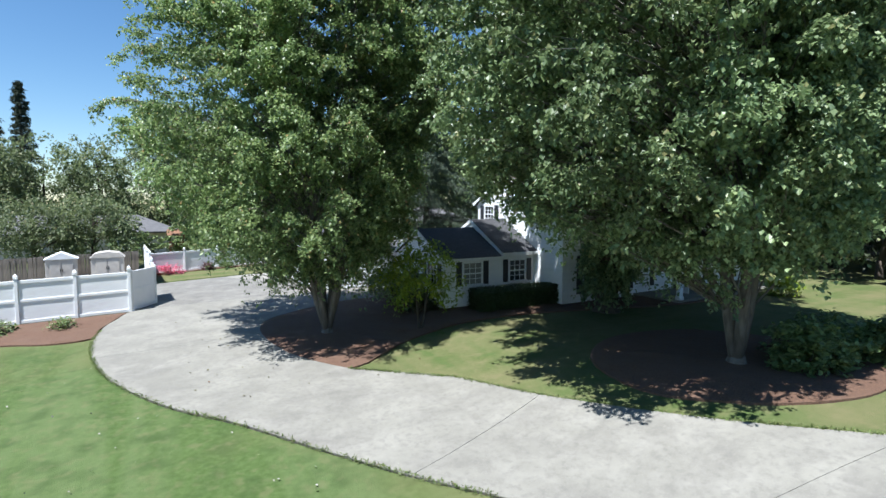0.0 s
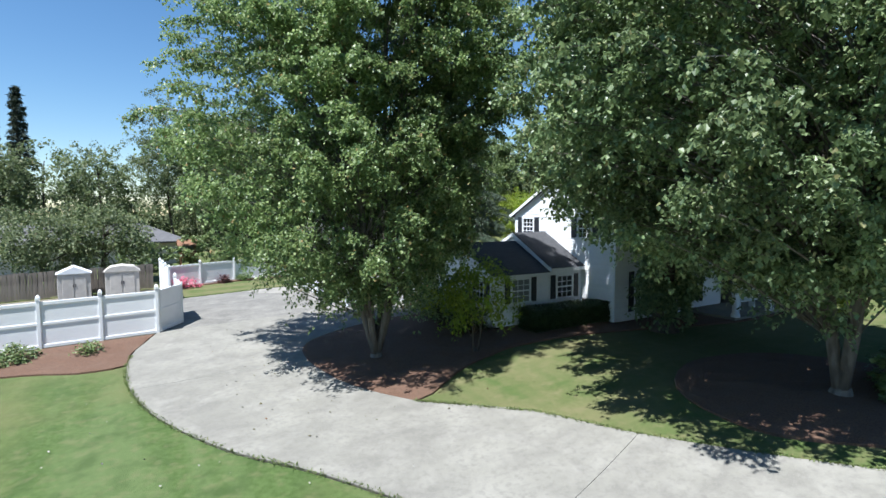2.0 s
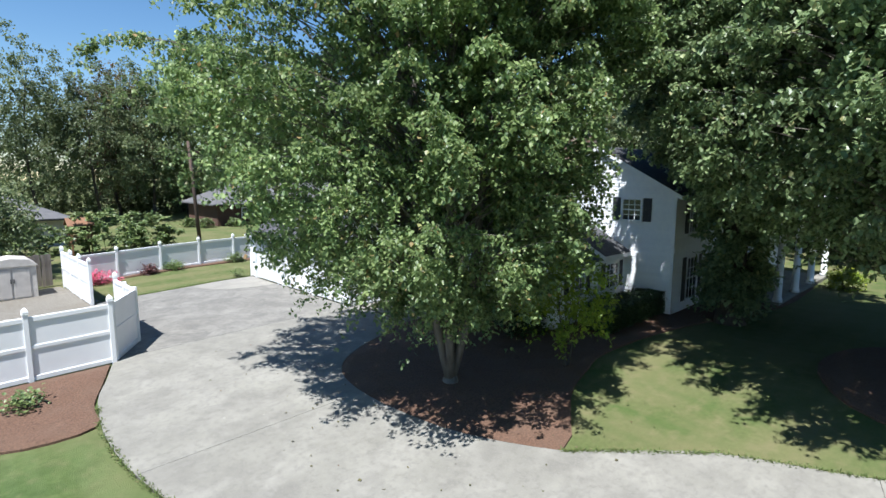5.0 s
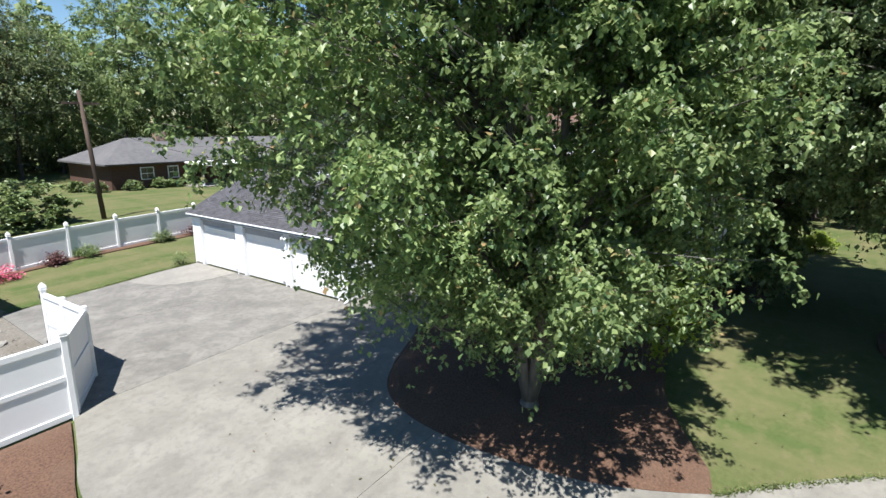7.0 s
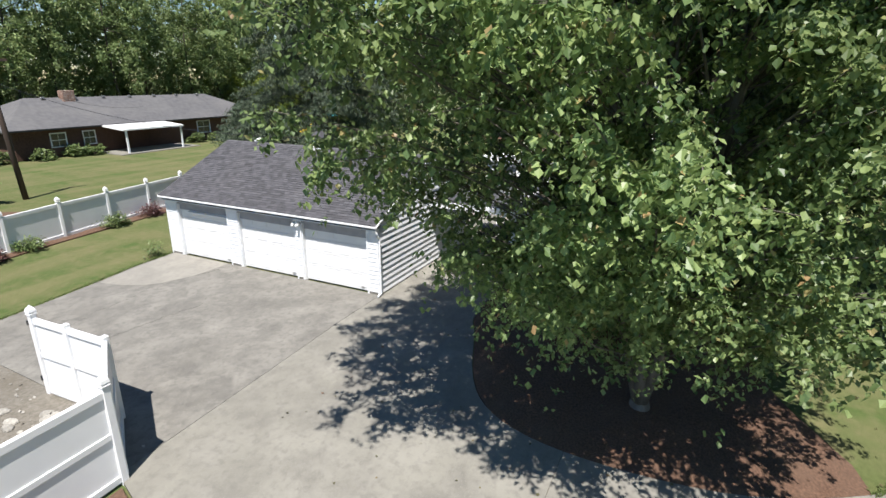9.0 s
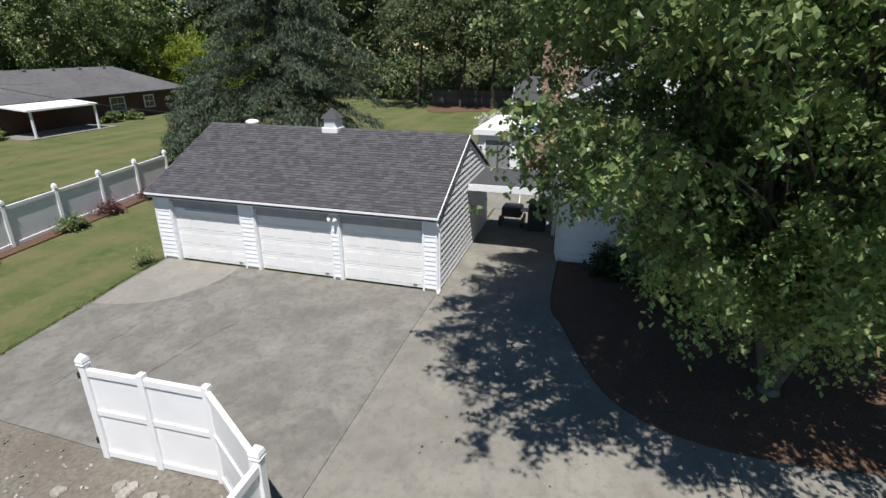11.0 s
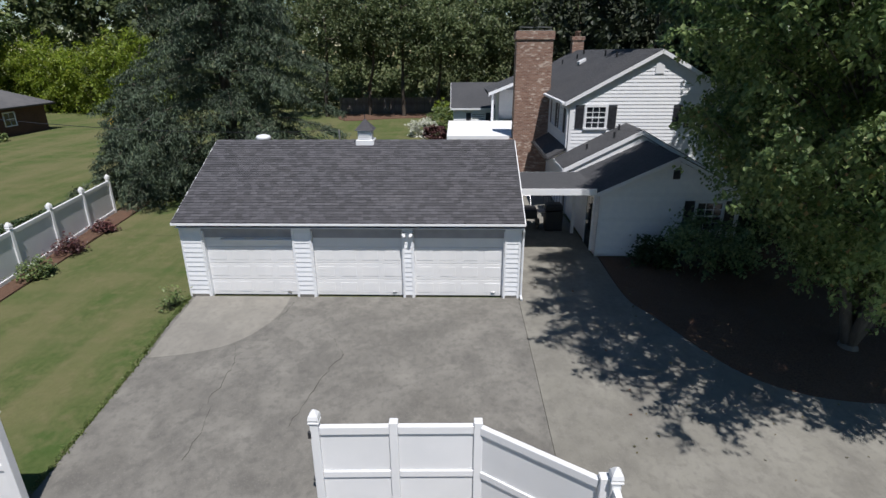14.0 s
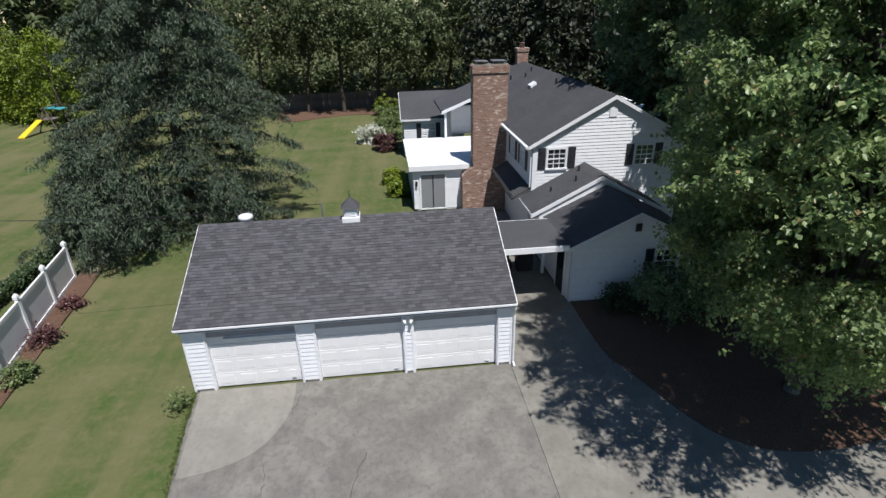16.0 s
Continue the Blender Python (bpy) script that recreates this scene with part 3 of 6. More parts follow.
def spreading_tree(label, x, y, levels, reach, stems, boughs, twigs, knots, per, size, leaf, bark, seed, stem_r=0.16, fork=0.9, splay=0.32, low_hang=0.5, aspect=0.42, shown=46):
    """A large broadleaf tree: stems that part near the ground, boughs that climb and arch over out to the crown's reach, side twigs hung with rosettes of leaves."""
    rng = np.random.default_rng(seed)
    z0 = ground_z(x, y)
    root = tagged(empty("tree", x, y, z0), label, "tree")
    axis = np.array([x, y, 0.0])
    top = levels[-1]
    bm = bmesh.new()
    add_tube(bm, [(x, y, z0 - 0.15), (x, y, z0 + 0.12), (x + 0.02, y, z0 + fork * 0.6), (x, y + 0.02, z0 + fork * 1.05)], [stem_r * 2.4, stem_r * 1.8, stem_r * 1.5, stem_r * 0.7], 12)
    part("trunk", bm, bark, root, smooth=True)
    lines = []
    for s in range(stems):
        a = 2 * math.pi * s / stems + seed + rng.normal(0, 0.2)
        out = splay * rng.uniform(0.75, 1.25)
        pts = []
        for t in np.linspace(0, 1, 12):
            h = z0 + fork * 0.55 + (top * 0.86 - z0 - fork) * t
            r = 0.06 + out * (3.2 * t ** 0.68 + 0.35 * math.sin(5 * t + s) * t)
            wob = 0.12 * np.array([math.sin(7 * t + 2 * s), math.cos(6 * t + s), 0]) * t
            pts.append(axis + np.array([r * math.cos(a), r * math.sin(a), h]) + wob)
        bm = bmesh.new()
        add_tube(bm, pts, [stem_r * (1.12 - 0.95 * t) for t in np.linspace(0, 1, 12)], 9)
        part("stem", bm, bark, root, smooth=True)
        lines.append(np.array(pts))
    zs = np.linspace(levels[0], levels[-1], 60)
    mean = np.array([reach_at(levels, reach, np.arange(12) * math.pi / 6, np.full(12, h)).mean() for h in zs])
    cdf = np.cumsum(mean + 0.3)
    tips_z = np.interp(rng.random(boughs) * cdf[-1], cdf, zs)
    ang = rng.uniform(0, 2 * math.pi, boughs)
    outer = rng.random(boughs) < 0.66
    share = np.where(outer, rng.uniform(0.84, 1.03, boughs), rng.uniform(0.3, 0.84, boughs))
    far = reach_at(levels, reach, ang, tips_z) * share
    tips = axis + np.stack([far * np.cos(ang), far * np.sin(ang), tips_z], 1)
    joined = bmesh.new()
    starts, ways, longs, sags = [], [], [], []
    for i, p in enumerate(tips):
        st = min(lines, key=lambda q: np.hypot(*(q[-1][:2] - p[:2])) + rng.normal(0, 0.4))
        h = p[2] - min(4.2, 0.4 + 0.55 * far[i]) * rng.uniform(0.7, 1.2)
        o = st[int(np.clip(np.searchsorted(st[:, 2], h), 1, len(st) - 1))]
        long = np.linalg.norm(p - o)
        ctrl = o + (p - o) * 0.55 + np.array([0, 0, 0.2 * long]) + rng.normal(0, 0.1 * long, 3)
        curve = [(1 - t) ** 2 * o + 2 * t * (1 - t) * ctrl + t * t * p for t in (0, 0.2, 0.4, 0.6, 0.8, 1.0)]
        radii = [stem_r * (0.05 + 0.15 * (1 - t) * min(1, long / 4)) for t in (0, 0.2, 0.4, 0.6, 0.8, 1.0)]
        if i < shown:
            bm = bmesh.new()
            add_tube(bm, curve, radii, 6)
            part("bough", bm, bark, root, smooth=True)
        else:
            add_tube(joined, curve, radii, 4)
        inner = max(0.2, 1 - 4.2 / max(long, 0.5))
        t = inner + (1 - inner) * rng.random(twigs) ** 0.75
        t[0] = 0.97
        q = (1 - t)[:, None] ** 2 * o + (2 * t * (1 - t))[:, None] * ctrl + (t * t)[:, None] * p
        run = (1 - t)[:, None] * (ctrl - o) + t[:, None] * (p - ctrl)
        run /= np.linalg.norm(run, axis=1, keepdims=True) + 1e-6
        side = np.stack([-run[:, 1], run[:, 0], 0 * t], 1) * (np.where(np.arange(twigs) % 2, 1, -1) * rng.uniform(0.5, 1.3, twigs))[:, None]
        side[0] *= 0.2
        w = run + side + rng.normal(0, 0.16, (twigs, 3)) + np.array([0, 0, 0.06])
        w /= np.linalg.norm(w, axis=1, keepdims=True)
        starts.append(q)
        ways.append(w)
        longs.append((0.42 + 0.75 * (1 - t) / max(1 - inner, 0.2)) * rng.uniform(0.7, 1.25, twigs))
        hang = low_hang * (1.5 if p[2] < levels[0] + 0.3 * (levels[-1] - levels[0]) else 0.8)
        sags.append(np.abs(rng.normal(hang, 0.25, twigs)))
    part("branchwork", joined, bark, root)
    v, f = leafy_twigs(np.concatenate(starts), np.concatenate(ways), np.concatenate(longs), per, knots, size, rng, np.concatenate(sags), aspect)
    raw("crown", v, f, leaf, root)
    return root


def conifer(label, x, y, height, reach, boughs, per, size, leaf, seed, bare=0.6, group="", sag=0.35, full=0.75):
    """A fir: straight trunk, whorls of drooping boughs hung with sprays of needles."""
    rng = np.random.default_rng(seed)
    z = ground_z(x, y)
    root = tagged(empty("tree", x, y, z), label, "conifer", group)
    bm = bmesh.new()
    r = 0.018 * height + 0.05
    add_tube(bm, [(x, y, z - 0.2), (x, y, z + height * 0.5), (x, y, z + height * 0.98)], [r, r * 0.6, 0.02], 9)
    part("trunk", bm, BARK_DARK, root, smooth=True)
    bm, starts, ways, longs = bmesh.new(), [], [], []
    for k in range(boughs):
        t = (k + rng.random()) / boughs
        h = bare + (height - bare) * t ** 0.9
        long = reach * (1 - t ** 1.15) ** full * rng.uniform(0.7, 1.12) + 0.15
        a = k * 2.39996 + rng.normal(0, 0.25)
        d = np.array([math.cos(a), math.sin(a), 0])
        pts = [np.array([x, y, z + h]) + d * long * s + np.array([0, 0, long * (0.18 * s - sag * s * s)]) for s in (0, 0.25, 0.5, 0.75, 1)]
        add_tube(bm, pts, [0.05, 0.04, 0.03, 0.02, 0.008], 4)
        m = max(4, int(per * long / reach))
        q = rng.uniform(0.12, 1.0, m)
        hand = np.where(rng.random(m) < 0.5, 1.0, -1.0)
        side = np.array([-d[1], d[0], 0]) * hand[:, None] * 0.8 + d * 0.75
        start = np.array([x, y, z + h]) + d * (long * q)[:, None] + np.stack([0 * q, 0 * q, long * (0.18 * q - sag * q * q)], 1)
        starts.append(start)
        ways.append(side / np.linalg.norm(side, axis=1, keepdims=True) + rng.normal(0, 0.12, (m, 3)))
        longs.append(long * 0.34 * (1.15 - q) * rng.uniform(0.6, 1.2, m) + 0.25)
    part("branchwork", bm, BARK_DARK, root)
    starts, ways, longs = np.concatenate(starts), np.concatenate(ways), np.concatenate(longs)
    v, f = leafy_twigs(starts, ways, longs, 6, 6, size, rng, np.abs(rng.normal(0.45, 0.15, len(starts))), 0.12, 0.04 + 0.15 * size)
    raw("foliage", v, f, leaf, root)
    return root


def bush(label, x, y, radii, n, per, size, leaf, seed, category="shrub", group="", name="shrub", spread=0.12, lift=0.0, low=-0.15, stems=6):
    rng = np.random.default_rng(seed)
    z = ground_z(x, y) + lift
    root = tagged(empty(name, x, y, z), label, category, group)
    cs = crown_centres(rng, n, (x, y, z + radii[2] * 0.35), (radii[0], radii[1], radii[2] * 0.65), 0.35, low - 0.5, 0.3, seed)
    cs[:, 2] = np.maximum(cs[:, 2], z + 0.06)
    bm = bmesh.new()
    for c in cs[:stems]:
        limb(bm, (x + rng.normal(0, 0.05), y + rng.normal(0, 0.05), z - 0.03), c, 0.022, 0.006, rng, 0.1, 3, 5)
    part("stem", bm, BARK_DARK, root)
    v, f = leaves(cs, spread, per, size, rng, 0.2)
    raw("foliage", v, f, leaf, root)
    return root


# ---- walls, roofs, windows ----
class Wall:
    """A straight outer wall from a to b in plan (outside on the right hand of a to b), with a peak where it is a gable."""

    def __init__(self, parent, a, b, z0, z1, peak=None, at=0.5, holes=(), thick=0.2, label=""):
        self.a, self.b = np.array(a, float), np.array(b, float)
        self.long = float(np.linalg.norm(self.b - self.a))
        self.u = (self.b - self.a) / self.long
        self.n = np.array([self.u[1], -self.u[0]])
        self.z0, self.z1, self.peak, self.at, self.holes = z0, z1, peak, at * self.long, holes
        bm = bmesh.new()
        outline = [(0, z0), (self.long, z0), (self.long, z1)] + ([(self.at, peak)] if peak else []) + [(0, z1)]
        front = [bm.verts.new(self.p(s, z)) for s, z in outline]
        back = [bm.verts.new(self.p(s, z, -thick)) for s, z in outline]
        bm.faces.new(front)
        bm.faces.new(back[::-1])
        for i in range(len(outline)):
            j = (i + 1) % len(outline)
            bm.faces.new((front[j], front[i], back[i], back[j]))
        self.ob = part("wall", bm, WHITE, parent, label)

    def p(self, s, z, out=0.0):
        q = self.a + self.u * s + self.n * out
        return (q[0], q[1], z)

    def span(self, z):
        if not self.peak or z <= self.z1:
            return (0.0, self.long) if z <= self.z1 + 1e-6 else None
        t = (z - self.z1) / (self.peak - self.z1)
        return (self.at * t, self.long - (self.long - self.at) * t) if t < 1 else None

    def boards(self, exposure=0.15, start=None, proud=0.026, stop=None):
        """Lapped boards, each its own piece, cut round openings."""
        z, top = (self.z0 if start is None else start), stop or self.peak or self.z1
        while z < top - 0.02:
            zt = min(z + exposure, top - 0.005)
            lo, hi = self.span(z), self.span(zt)
            if lo is None:
                break
            hi = hi or ((self.at, self.at))
            runs = [(lo[0], lo[1])]
            for s0, s1, h0, h1 in self.holes:
                if h0 < zt - 0.02 and h1 > z + 0.02:
                    runs = [r for a, b in runs for r in ((a, min(b, s0)), (max(a, s1), b)) if r[1] - r[0] > 0.03]
            for a, b in runs:
                at_, bt = max(a, hi[0]), min(b, hi[1])
                if bt < at_:
                    at_ = bt = (at_ + bt) / 2
                v = [self.p(a, z, proud), self.p(b, z, proud), self.p(bt, zt, 0.007), self.p(at_, zt, 0.007), self.p(a, z, 0.002), self.p(b, z, 0.002)]
                raw("siding_board", v, [(0, 1, 2, 3), (4, 5, 1, 0)], SIDING, self.ob)
            z += exposure

    def block(self, s0, s1, z0, z1, d0, d1, bevel=0.0):
        """A block on the wall's face, from d0 to d1 out of it."""
        bm = bmesh.new()
        v = [bm.verts.new(self.p(s, z, d)) for d in (d0, d1) for s, z in ((s0, z0), (s1, z0), (s1, z1), (s0, z1))]
        for f in ((0, 1, 2, 3), (7, 6, 5, 4), (0, 4, 5, 1), (1, 5, 6, 2), (2, 6, 7, 3), (3, 7, 4, 0)):
            bm.faces.new([v[i] for i in f])
        if bevel:
            bmesh.ops.bevel(bm, geom=bm.edges[:], offset=bevel, segments=1, affect="EDGES")
        return bm


def join_bms(bms):
    out = bmesh.new()
    for b in bms:
        me = bpy.data.meshes.new("tmp")
        b.to_mesh(me)
        b.free()
        out.from_mesh(me)
        bpy.data.meshes.remove(me)
    return out


def window(house, wall, s, z, w, h, cols=3, rows=4, shutters=True, pane=None, sw=0.36):
    """A sash window: casing, sill, glass, glazing bars, and a pair of louvred shutters."""
    holder = part("window", join_bms([wall.block(s - w / 2 - 0.09, s - w / 2, z - 0.05, z + h + 0.1, 0.003, 0.06), wall.block(s + w / 2, s + w / 2 + 0.09, z - 0.05, z + h + 0.1, 0.003, 0.06),
                                      wall.block(s - w / 2, s + w / 2, z + h, z + h + 0.1, 0.003, 0.06)]), WHITE, house, "white painted window casing")
    part("pane", wall.block(s - w / 2, s + w / 2, z, z + h, 0.003, 0.012), pane or GLASS, holder, "dark reflecting glass")
    part("sill", wall.block(s - w / 2 - 0.12, s + w / 2 + 0.12, z - 0.07, z, 0.003, 0.1), WHITE, holder)
    bars = [wall.block(s - w / 2 + w * k / cols - 0.012, s - w / 2 + w * k / cols + 0.012, z, z + h, 0.012, 0.03) for k in range(1, cols)]
    bars += [wall.block(s - w / 2, s + w / 2, z + h * k / rows - (0.03 if 2 * k == rows else 0.012), z + h * k / rows + (0.03 if 2 * k == rows else 0.012), 0.012, 0.034) for k in range(1, rows)]
    part("sash_grid", join_bms(bars), WHITE, holder)
    if shutters:
        for side in (-1, 1):
            c = s + side * (w / 2 + 0.12 + sw / 2)
            sh = part("shutter", wall.block(c - sw / 2, c + sw / 2, z - 0.05, z + h + 0.08, 0.02, 0.045), SHUTTER, house, "charcoal louvred shutter")
            k = 14
            sl = [wall.block(c - sw / 2 + 0.05, c + sw / 2 - 0.05, z + (h * i) / k, z + h * i / k + h / k * 0.6, 0.045, 0.06) for i in range(k)]
            part("louvre_panel", join_bms(sl), SHUTTER, sh)
    return holder


SHINGLE_MESH = {}


def shingle_courses(parent, o, u, v, material, exposure=0.125, tab=0.215, singles=0, seed=1, high=0.016):
    """Shingles on a roof plane with corner o, edge u along the eave and v up the slope; the lowest courses as single pieces."""
    rng = np.random.default_rng(seed)
    o, u, v = Vector(o), Vector(u), Vector(v)
    lu, lv = u.length, v.length
    uh, vh = u.normalized(), v.normalized()
    n = uh.cross(vh)
    if n.z < 0:
        n = -n
    verts, faces, made = [], [], 0
    me = None
    for k in range(int(lv / exposure)):
        y0, y1 = k * exposure, min(lv, (k + 1) * exposure + 0.02)
        x = -tab * (k % 2) / 2 - tab * 0.13 * (k % 3)
        while x < lu:
            a, b = max(0.0, x + 0.004), min(lu, x + tab - 0.004)
            x += tab
            if b - a < 0.03:
                continue
            h = high + rng.uniform(0, high / 2)
            if made < singles and b - a > tab - 0.02:
                if me is None:
                    me = bpy.data.meshes.new("shingle")
                    w, e = tab - 0.008, exposure + 0.02
                    me.from_pydata([(0, 0, 0), (w, 0, 0), (0, 0, 0.018), (w, 0, 0.018), (0, e, 0.003), (w, e, 0.003)], [], [(0, 1, 3, 2), (2, 3, 5, 4)])
                    me.materials.append(material)
                ob = new("shingle", me)
                m = Matrix((uh, vh, n)).transposed().to_4x4()
                m.translation = o + uh * a + vh * y0 + n * rng.uniform(0, 0.006)
                ob.matrix_world = m
                adopt(ob, parent)
                made += 1
                continue
            i = len(verts)
            p = [o + uh * s + vh * t + n * q for s, t, q in ((a, y0, 0.0), (b, y0, 0.0), (a, y0, h), (b, y0, h), (a, y1, 0.003), (b, y1, 0.003))]
            verts += [tuple(q) for q in p]
            faces += [(i, i + 1, i + 3, i + 2), (i + 2, i + 3, i + 5, i + 4)]
    raw("shingles", verts, faces, material, parent, "stuff")


def gable_roof(parent, axis, along, eave_a, eave_b, ridge, material, thick=0.14, trim=True, singles=0, courses=True, seed=1):
    """A gable roof. axis: 'x' or 'y', the ridge's way; along: its two ends; eaves and ridge as (across, z)."""
    def pt(s, c, z):
        return (s, c, z) if axis == "x" else (c, s, z)
    s0, s1 = along
    for (c, z), sd in ((eave_a, 0), (eave_b, 1)):
        quad = [pt(s0, c, z), pt(s1, c, z), pt(s1, *ridge), pt(s0, *ridge)]
        roof = part("roof", slab(quad, thick), material, parent)
        if courses:
            o, up = Vector(quad[0]), Vector((0, 0, 0.006))
            shingle_courses(roof, o + up, Vector(quad[1]) - o, Vector(quad[3]) - o, material, singles=singles if sd == 0 else 0, seed=seed + sd, high=0.016 if material is SHINGLE else 0.007)
        if trim:
            d = 0.03 if c < ridge[0] else -0.03
            lo, hi = sorted((c - d, c))
            f = box(pt(s0, lo, z - thick - 0.02), pt(s1, hi, z - 0.012)) if axis == "x" else box((lo, s0, z - thick - 0.02), (hi, s1, z - 0.012))
            part("fascia", f, WHITE, parent)
            for s, e in ((s0, -0.03), (s1, 0.03)):
                bm = bmesh.new()
                pr = [(c, z - 0.015), (ridge[0], ridge[1] - 0.015), (ridge[0], ridge[1] - thick - 0.03), (c, z - thick - 0.03)]
                a = [bm.verts.new(pt(s, *q)) for q in pr]
                b = [bm.verts.new(pt(s + e, *q)) for q in pr]
                bm.faces.new(a)
                bm.faces.new(b[::-1])
                for i in range(4):
                    bm.faces.new((a[i], a[(i + 1) % 4], b[(i + 1) % 4], b[i]))
                part("rake_board", bm, WHITE, parent)


# ---- land ----
def build_ground():
    xs = np.unique(np.concatenate([np.linspace(-60, 70, 105), np.array([-900, -500, -250, -120, -80, 90, 120, 180, 300, 550, 900])]))
    ys = np.unique(np.concatenate([np.linspace(-60, 80, 113), np.array([-900, -500, -250, -120, -80, 100, 130, 190, 300, 550, 900])]))
    v = [(x, y, ground_z(x, y) + 0.012 * noise.noise(Vector((x * 0.25, y * 0.25, 0))) * (1 if abs(x) < 70 else 0) - 0.03) for y in ys for x in xs]
    w = len(xs)
    f = [(j * w + i, j * w + i + 1, (j + 1) * w + i + 1, (j + 1) * w + i) for j in range(len(ys) - 1) for i in range(w - 1)]
    tagged(raw("ground", v, f, LAWN, smooth=True), "mown green lawn with dry patches", "lawn", kind="structure")


build_ground()

DRIVE = smooth_line([(-2.7, -20.8), (-3.9, -19.2), (-5.2, -17.2), (-6.6, -14.9), (-8.2, -12.7), (-9.5, -9.9), (-10.1, -7.4), (-10.25, -5.2), (-10.0, -3.0), (-9.5, -1.6), (-9.05, -0.25)], 5)
DRIVE += [(-7.9, 1.5), (-7.9, 4.2), (-7.75, 9.15), (-4.1, 9.45), (-1.15, 9.8), (0.0, 9.9), (0.06, 0.0), (9.0, 0.0), (9.0, -3.0), (3.55, -3.1)]
DRIVE += smooth_line([(3.5, -3.25), (0.3, -3.3), (-0.9, -3.75), (-3.0, -4.6), (-4.0, -5.5), (-4.4, -6.8), (-4.35, -8.6), (-3.9, -10.6), (-2.8, -12.6), (-1.7, -13.7), (-0.3, -15.3), (0.9, -18.0), (3.0, -21.9), (4.7, -24.4), (9.0, -30.0), (15.0, -36.5)], 4)
DRIVE += [(9.5, -41.0), (3.5, -31.5), (-0.2, -24.5)]
JOINT = 0.006


def build_drive():
    root = tagged(empty("driveway", -4, -6), "weathered pale concrete driveway with joints and stains", "driveway", kind="structure")
    t1, t2 = Vector((0.962, 0.273)), Vector((0.98, -0.2))
    n1, n2 = Vector((-t1.y, t1.x)), Vector((0.2, 0.98))
    def off(p, n, d):
        return (p[0] + n[0] * d, p[1] + n[1] * d)
    a, b = (-3.39, -19.18), (1.7, -24.12)
    slabs = [
        ([((0, JOINT), (0, 1)), ((0, 0), (-1, 0))], CONCRETE_OLD),
        ([((0, -JOINT), (0, -1)), ((0, -7.2 + JOINT), (0, 1))], CONCRETE),
        ([((0, -7.2 - JOINT), (0, -1)), (off(a, n1, JOINT), n1)], CONCRETE),
        ([(off(a, n1, -JOINT), -n1), (off(b, n2, JOINT), n2)], CONCRETE),
        ([(off(b, n2, -JOINT), -n2)], CONCRETE),
        ([((0, JOINT), (0, 1)), ((0.06, 0), (1, 0))], CONCRETE_OLD),
    ]
    for cuts, m in slabs:
        bm = sheet(DRIVE, 0.035, 1.0, [((p[0], p[1]), (n[0], n[1])) for p, n in cuts], 0.15)
        if bm.faces:
            part("concrete_slab", bm, m, root)
    part("concrete_patch", sheet(smooth_line([(-3.42, 9.45), (-3.25, 8.6), (-2.9, 7.8), (-2.3, 7.25), (-1.4, 6.9), (-0.5, 6.85)], 4) + [(-0.03, 6.9), (-0.03, 9.8)], 0.041, 1.0, (), 0.02), CONCRETE_NEW, root, "paler patched concrete")
    for k, line in enumerate(([(-2.8, 7.5), (-3.6, 7.2), (-4.3, 7.15), (-4.9, 7.2), (-5.8, 6.95), (-6.9, 6.9)], [(-2.3, 5.15), (-3.2, 4.65), (-4.1, 4.95), (-4.9, 5.1), (-6.0, 5.3)], [(-0.1, 6.6), (-1.0, 6.75), (-1.6, 6.85)], [(-2.9, -1.25), (-3.8, -1.85), (-4.4, -1.9)])):
        rng = random.Random(k)
        pts = []
        for (xa, ya), (xb, yb) in zip(line, line[1:]):
            for t in (0, 0.2, 0.4, 0.6, 0.8):
                pts.append((xa + (xb - xa) * t + rng.uniform(-0.05, 0.05), ya + (yb - ya) * t + rng.uniform(-0.05, 0.05)))
        bm = bmesh.new()
        vs = []
        for x, y in pts:
            w = rng.uniform(0.003, 0.01)
            z = ground_z(x, y) + 0.0395
            vs.append((bm.verts.new((x - w, y - w, z)), bm.verts.new((x + w, y + w, z))))
        for (a0, a1), (b0, b1) in zip(vs, vs[1:]):
            bm.faces.new((a0, a1, b1, b0))
        part("crack", bm, CRACK, root, "thin dark crack")
    part("joint_bed", sheet(DRIVE, 0.012, 1.0, (), 0.1), GRAVEL, root)


build_drive()
tagged(part("patio", sheet([(9.05, -2.95), (13.9, -2.95), (13.9, 2.6), (7.3, 2.6), (7.3, 0.1), (9.05, 0.1)], 0.04, 1.0, (), 0.12), CONCRETE), "sunlit pale concrete patio behind the passage", "patio", kind="structure")


def bed(label, outline, seed=0, material=None):
    bm = sheet(outline, 0.03, 0.6, (), 0.14, 0.05, 0.03)
    return tagged(part("mulch_bed", bm, material or MULCH), label, "mulch bed", kind="structure")


BED_HOUSE = smooth_line([(3.5, -3.28), (0.3, -3.33), (-0.9, -3.78), (-3.0, -4.63), (-4.0, -5.53), (-4.4, -6.8), (-4.35, -8.6), (-3.9, -10.6), (-2.75, -12.7)], 4) + smooth_line([(-2.0, -12.5), (-1.1, -11.9), (0.1, -11.2), (1.6, -10.8), (3.2, -10.6), (8.2, -11.4), (14.0, -13.0), (20.0, -13.0)], 3) + [(20.0, -10.0), (9.0, -10.0), (9.0, -8.1), (3.6, -8.1)]
bed("reddish bark mulch round the tree and along the house", BED_HOUSE)
bed("reddish bark mulch below the white fence", smooth_line([(-9.15, -0.35), (-9.6, -1.7), (-10.1, -3.1), (-10.3, -4.4), (-11.7, -4.45), (-13.3, -3.7), (-16, -3.3), (-24, -3.2)], 3) + [(-24, -0.3)])
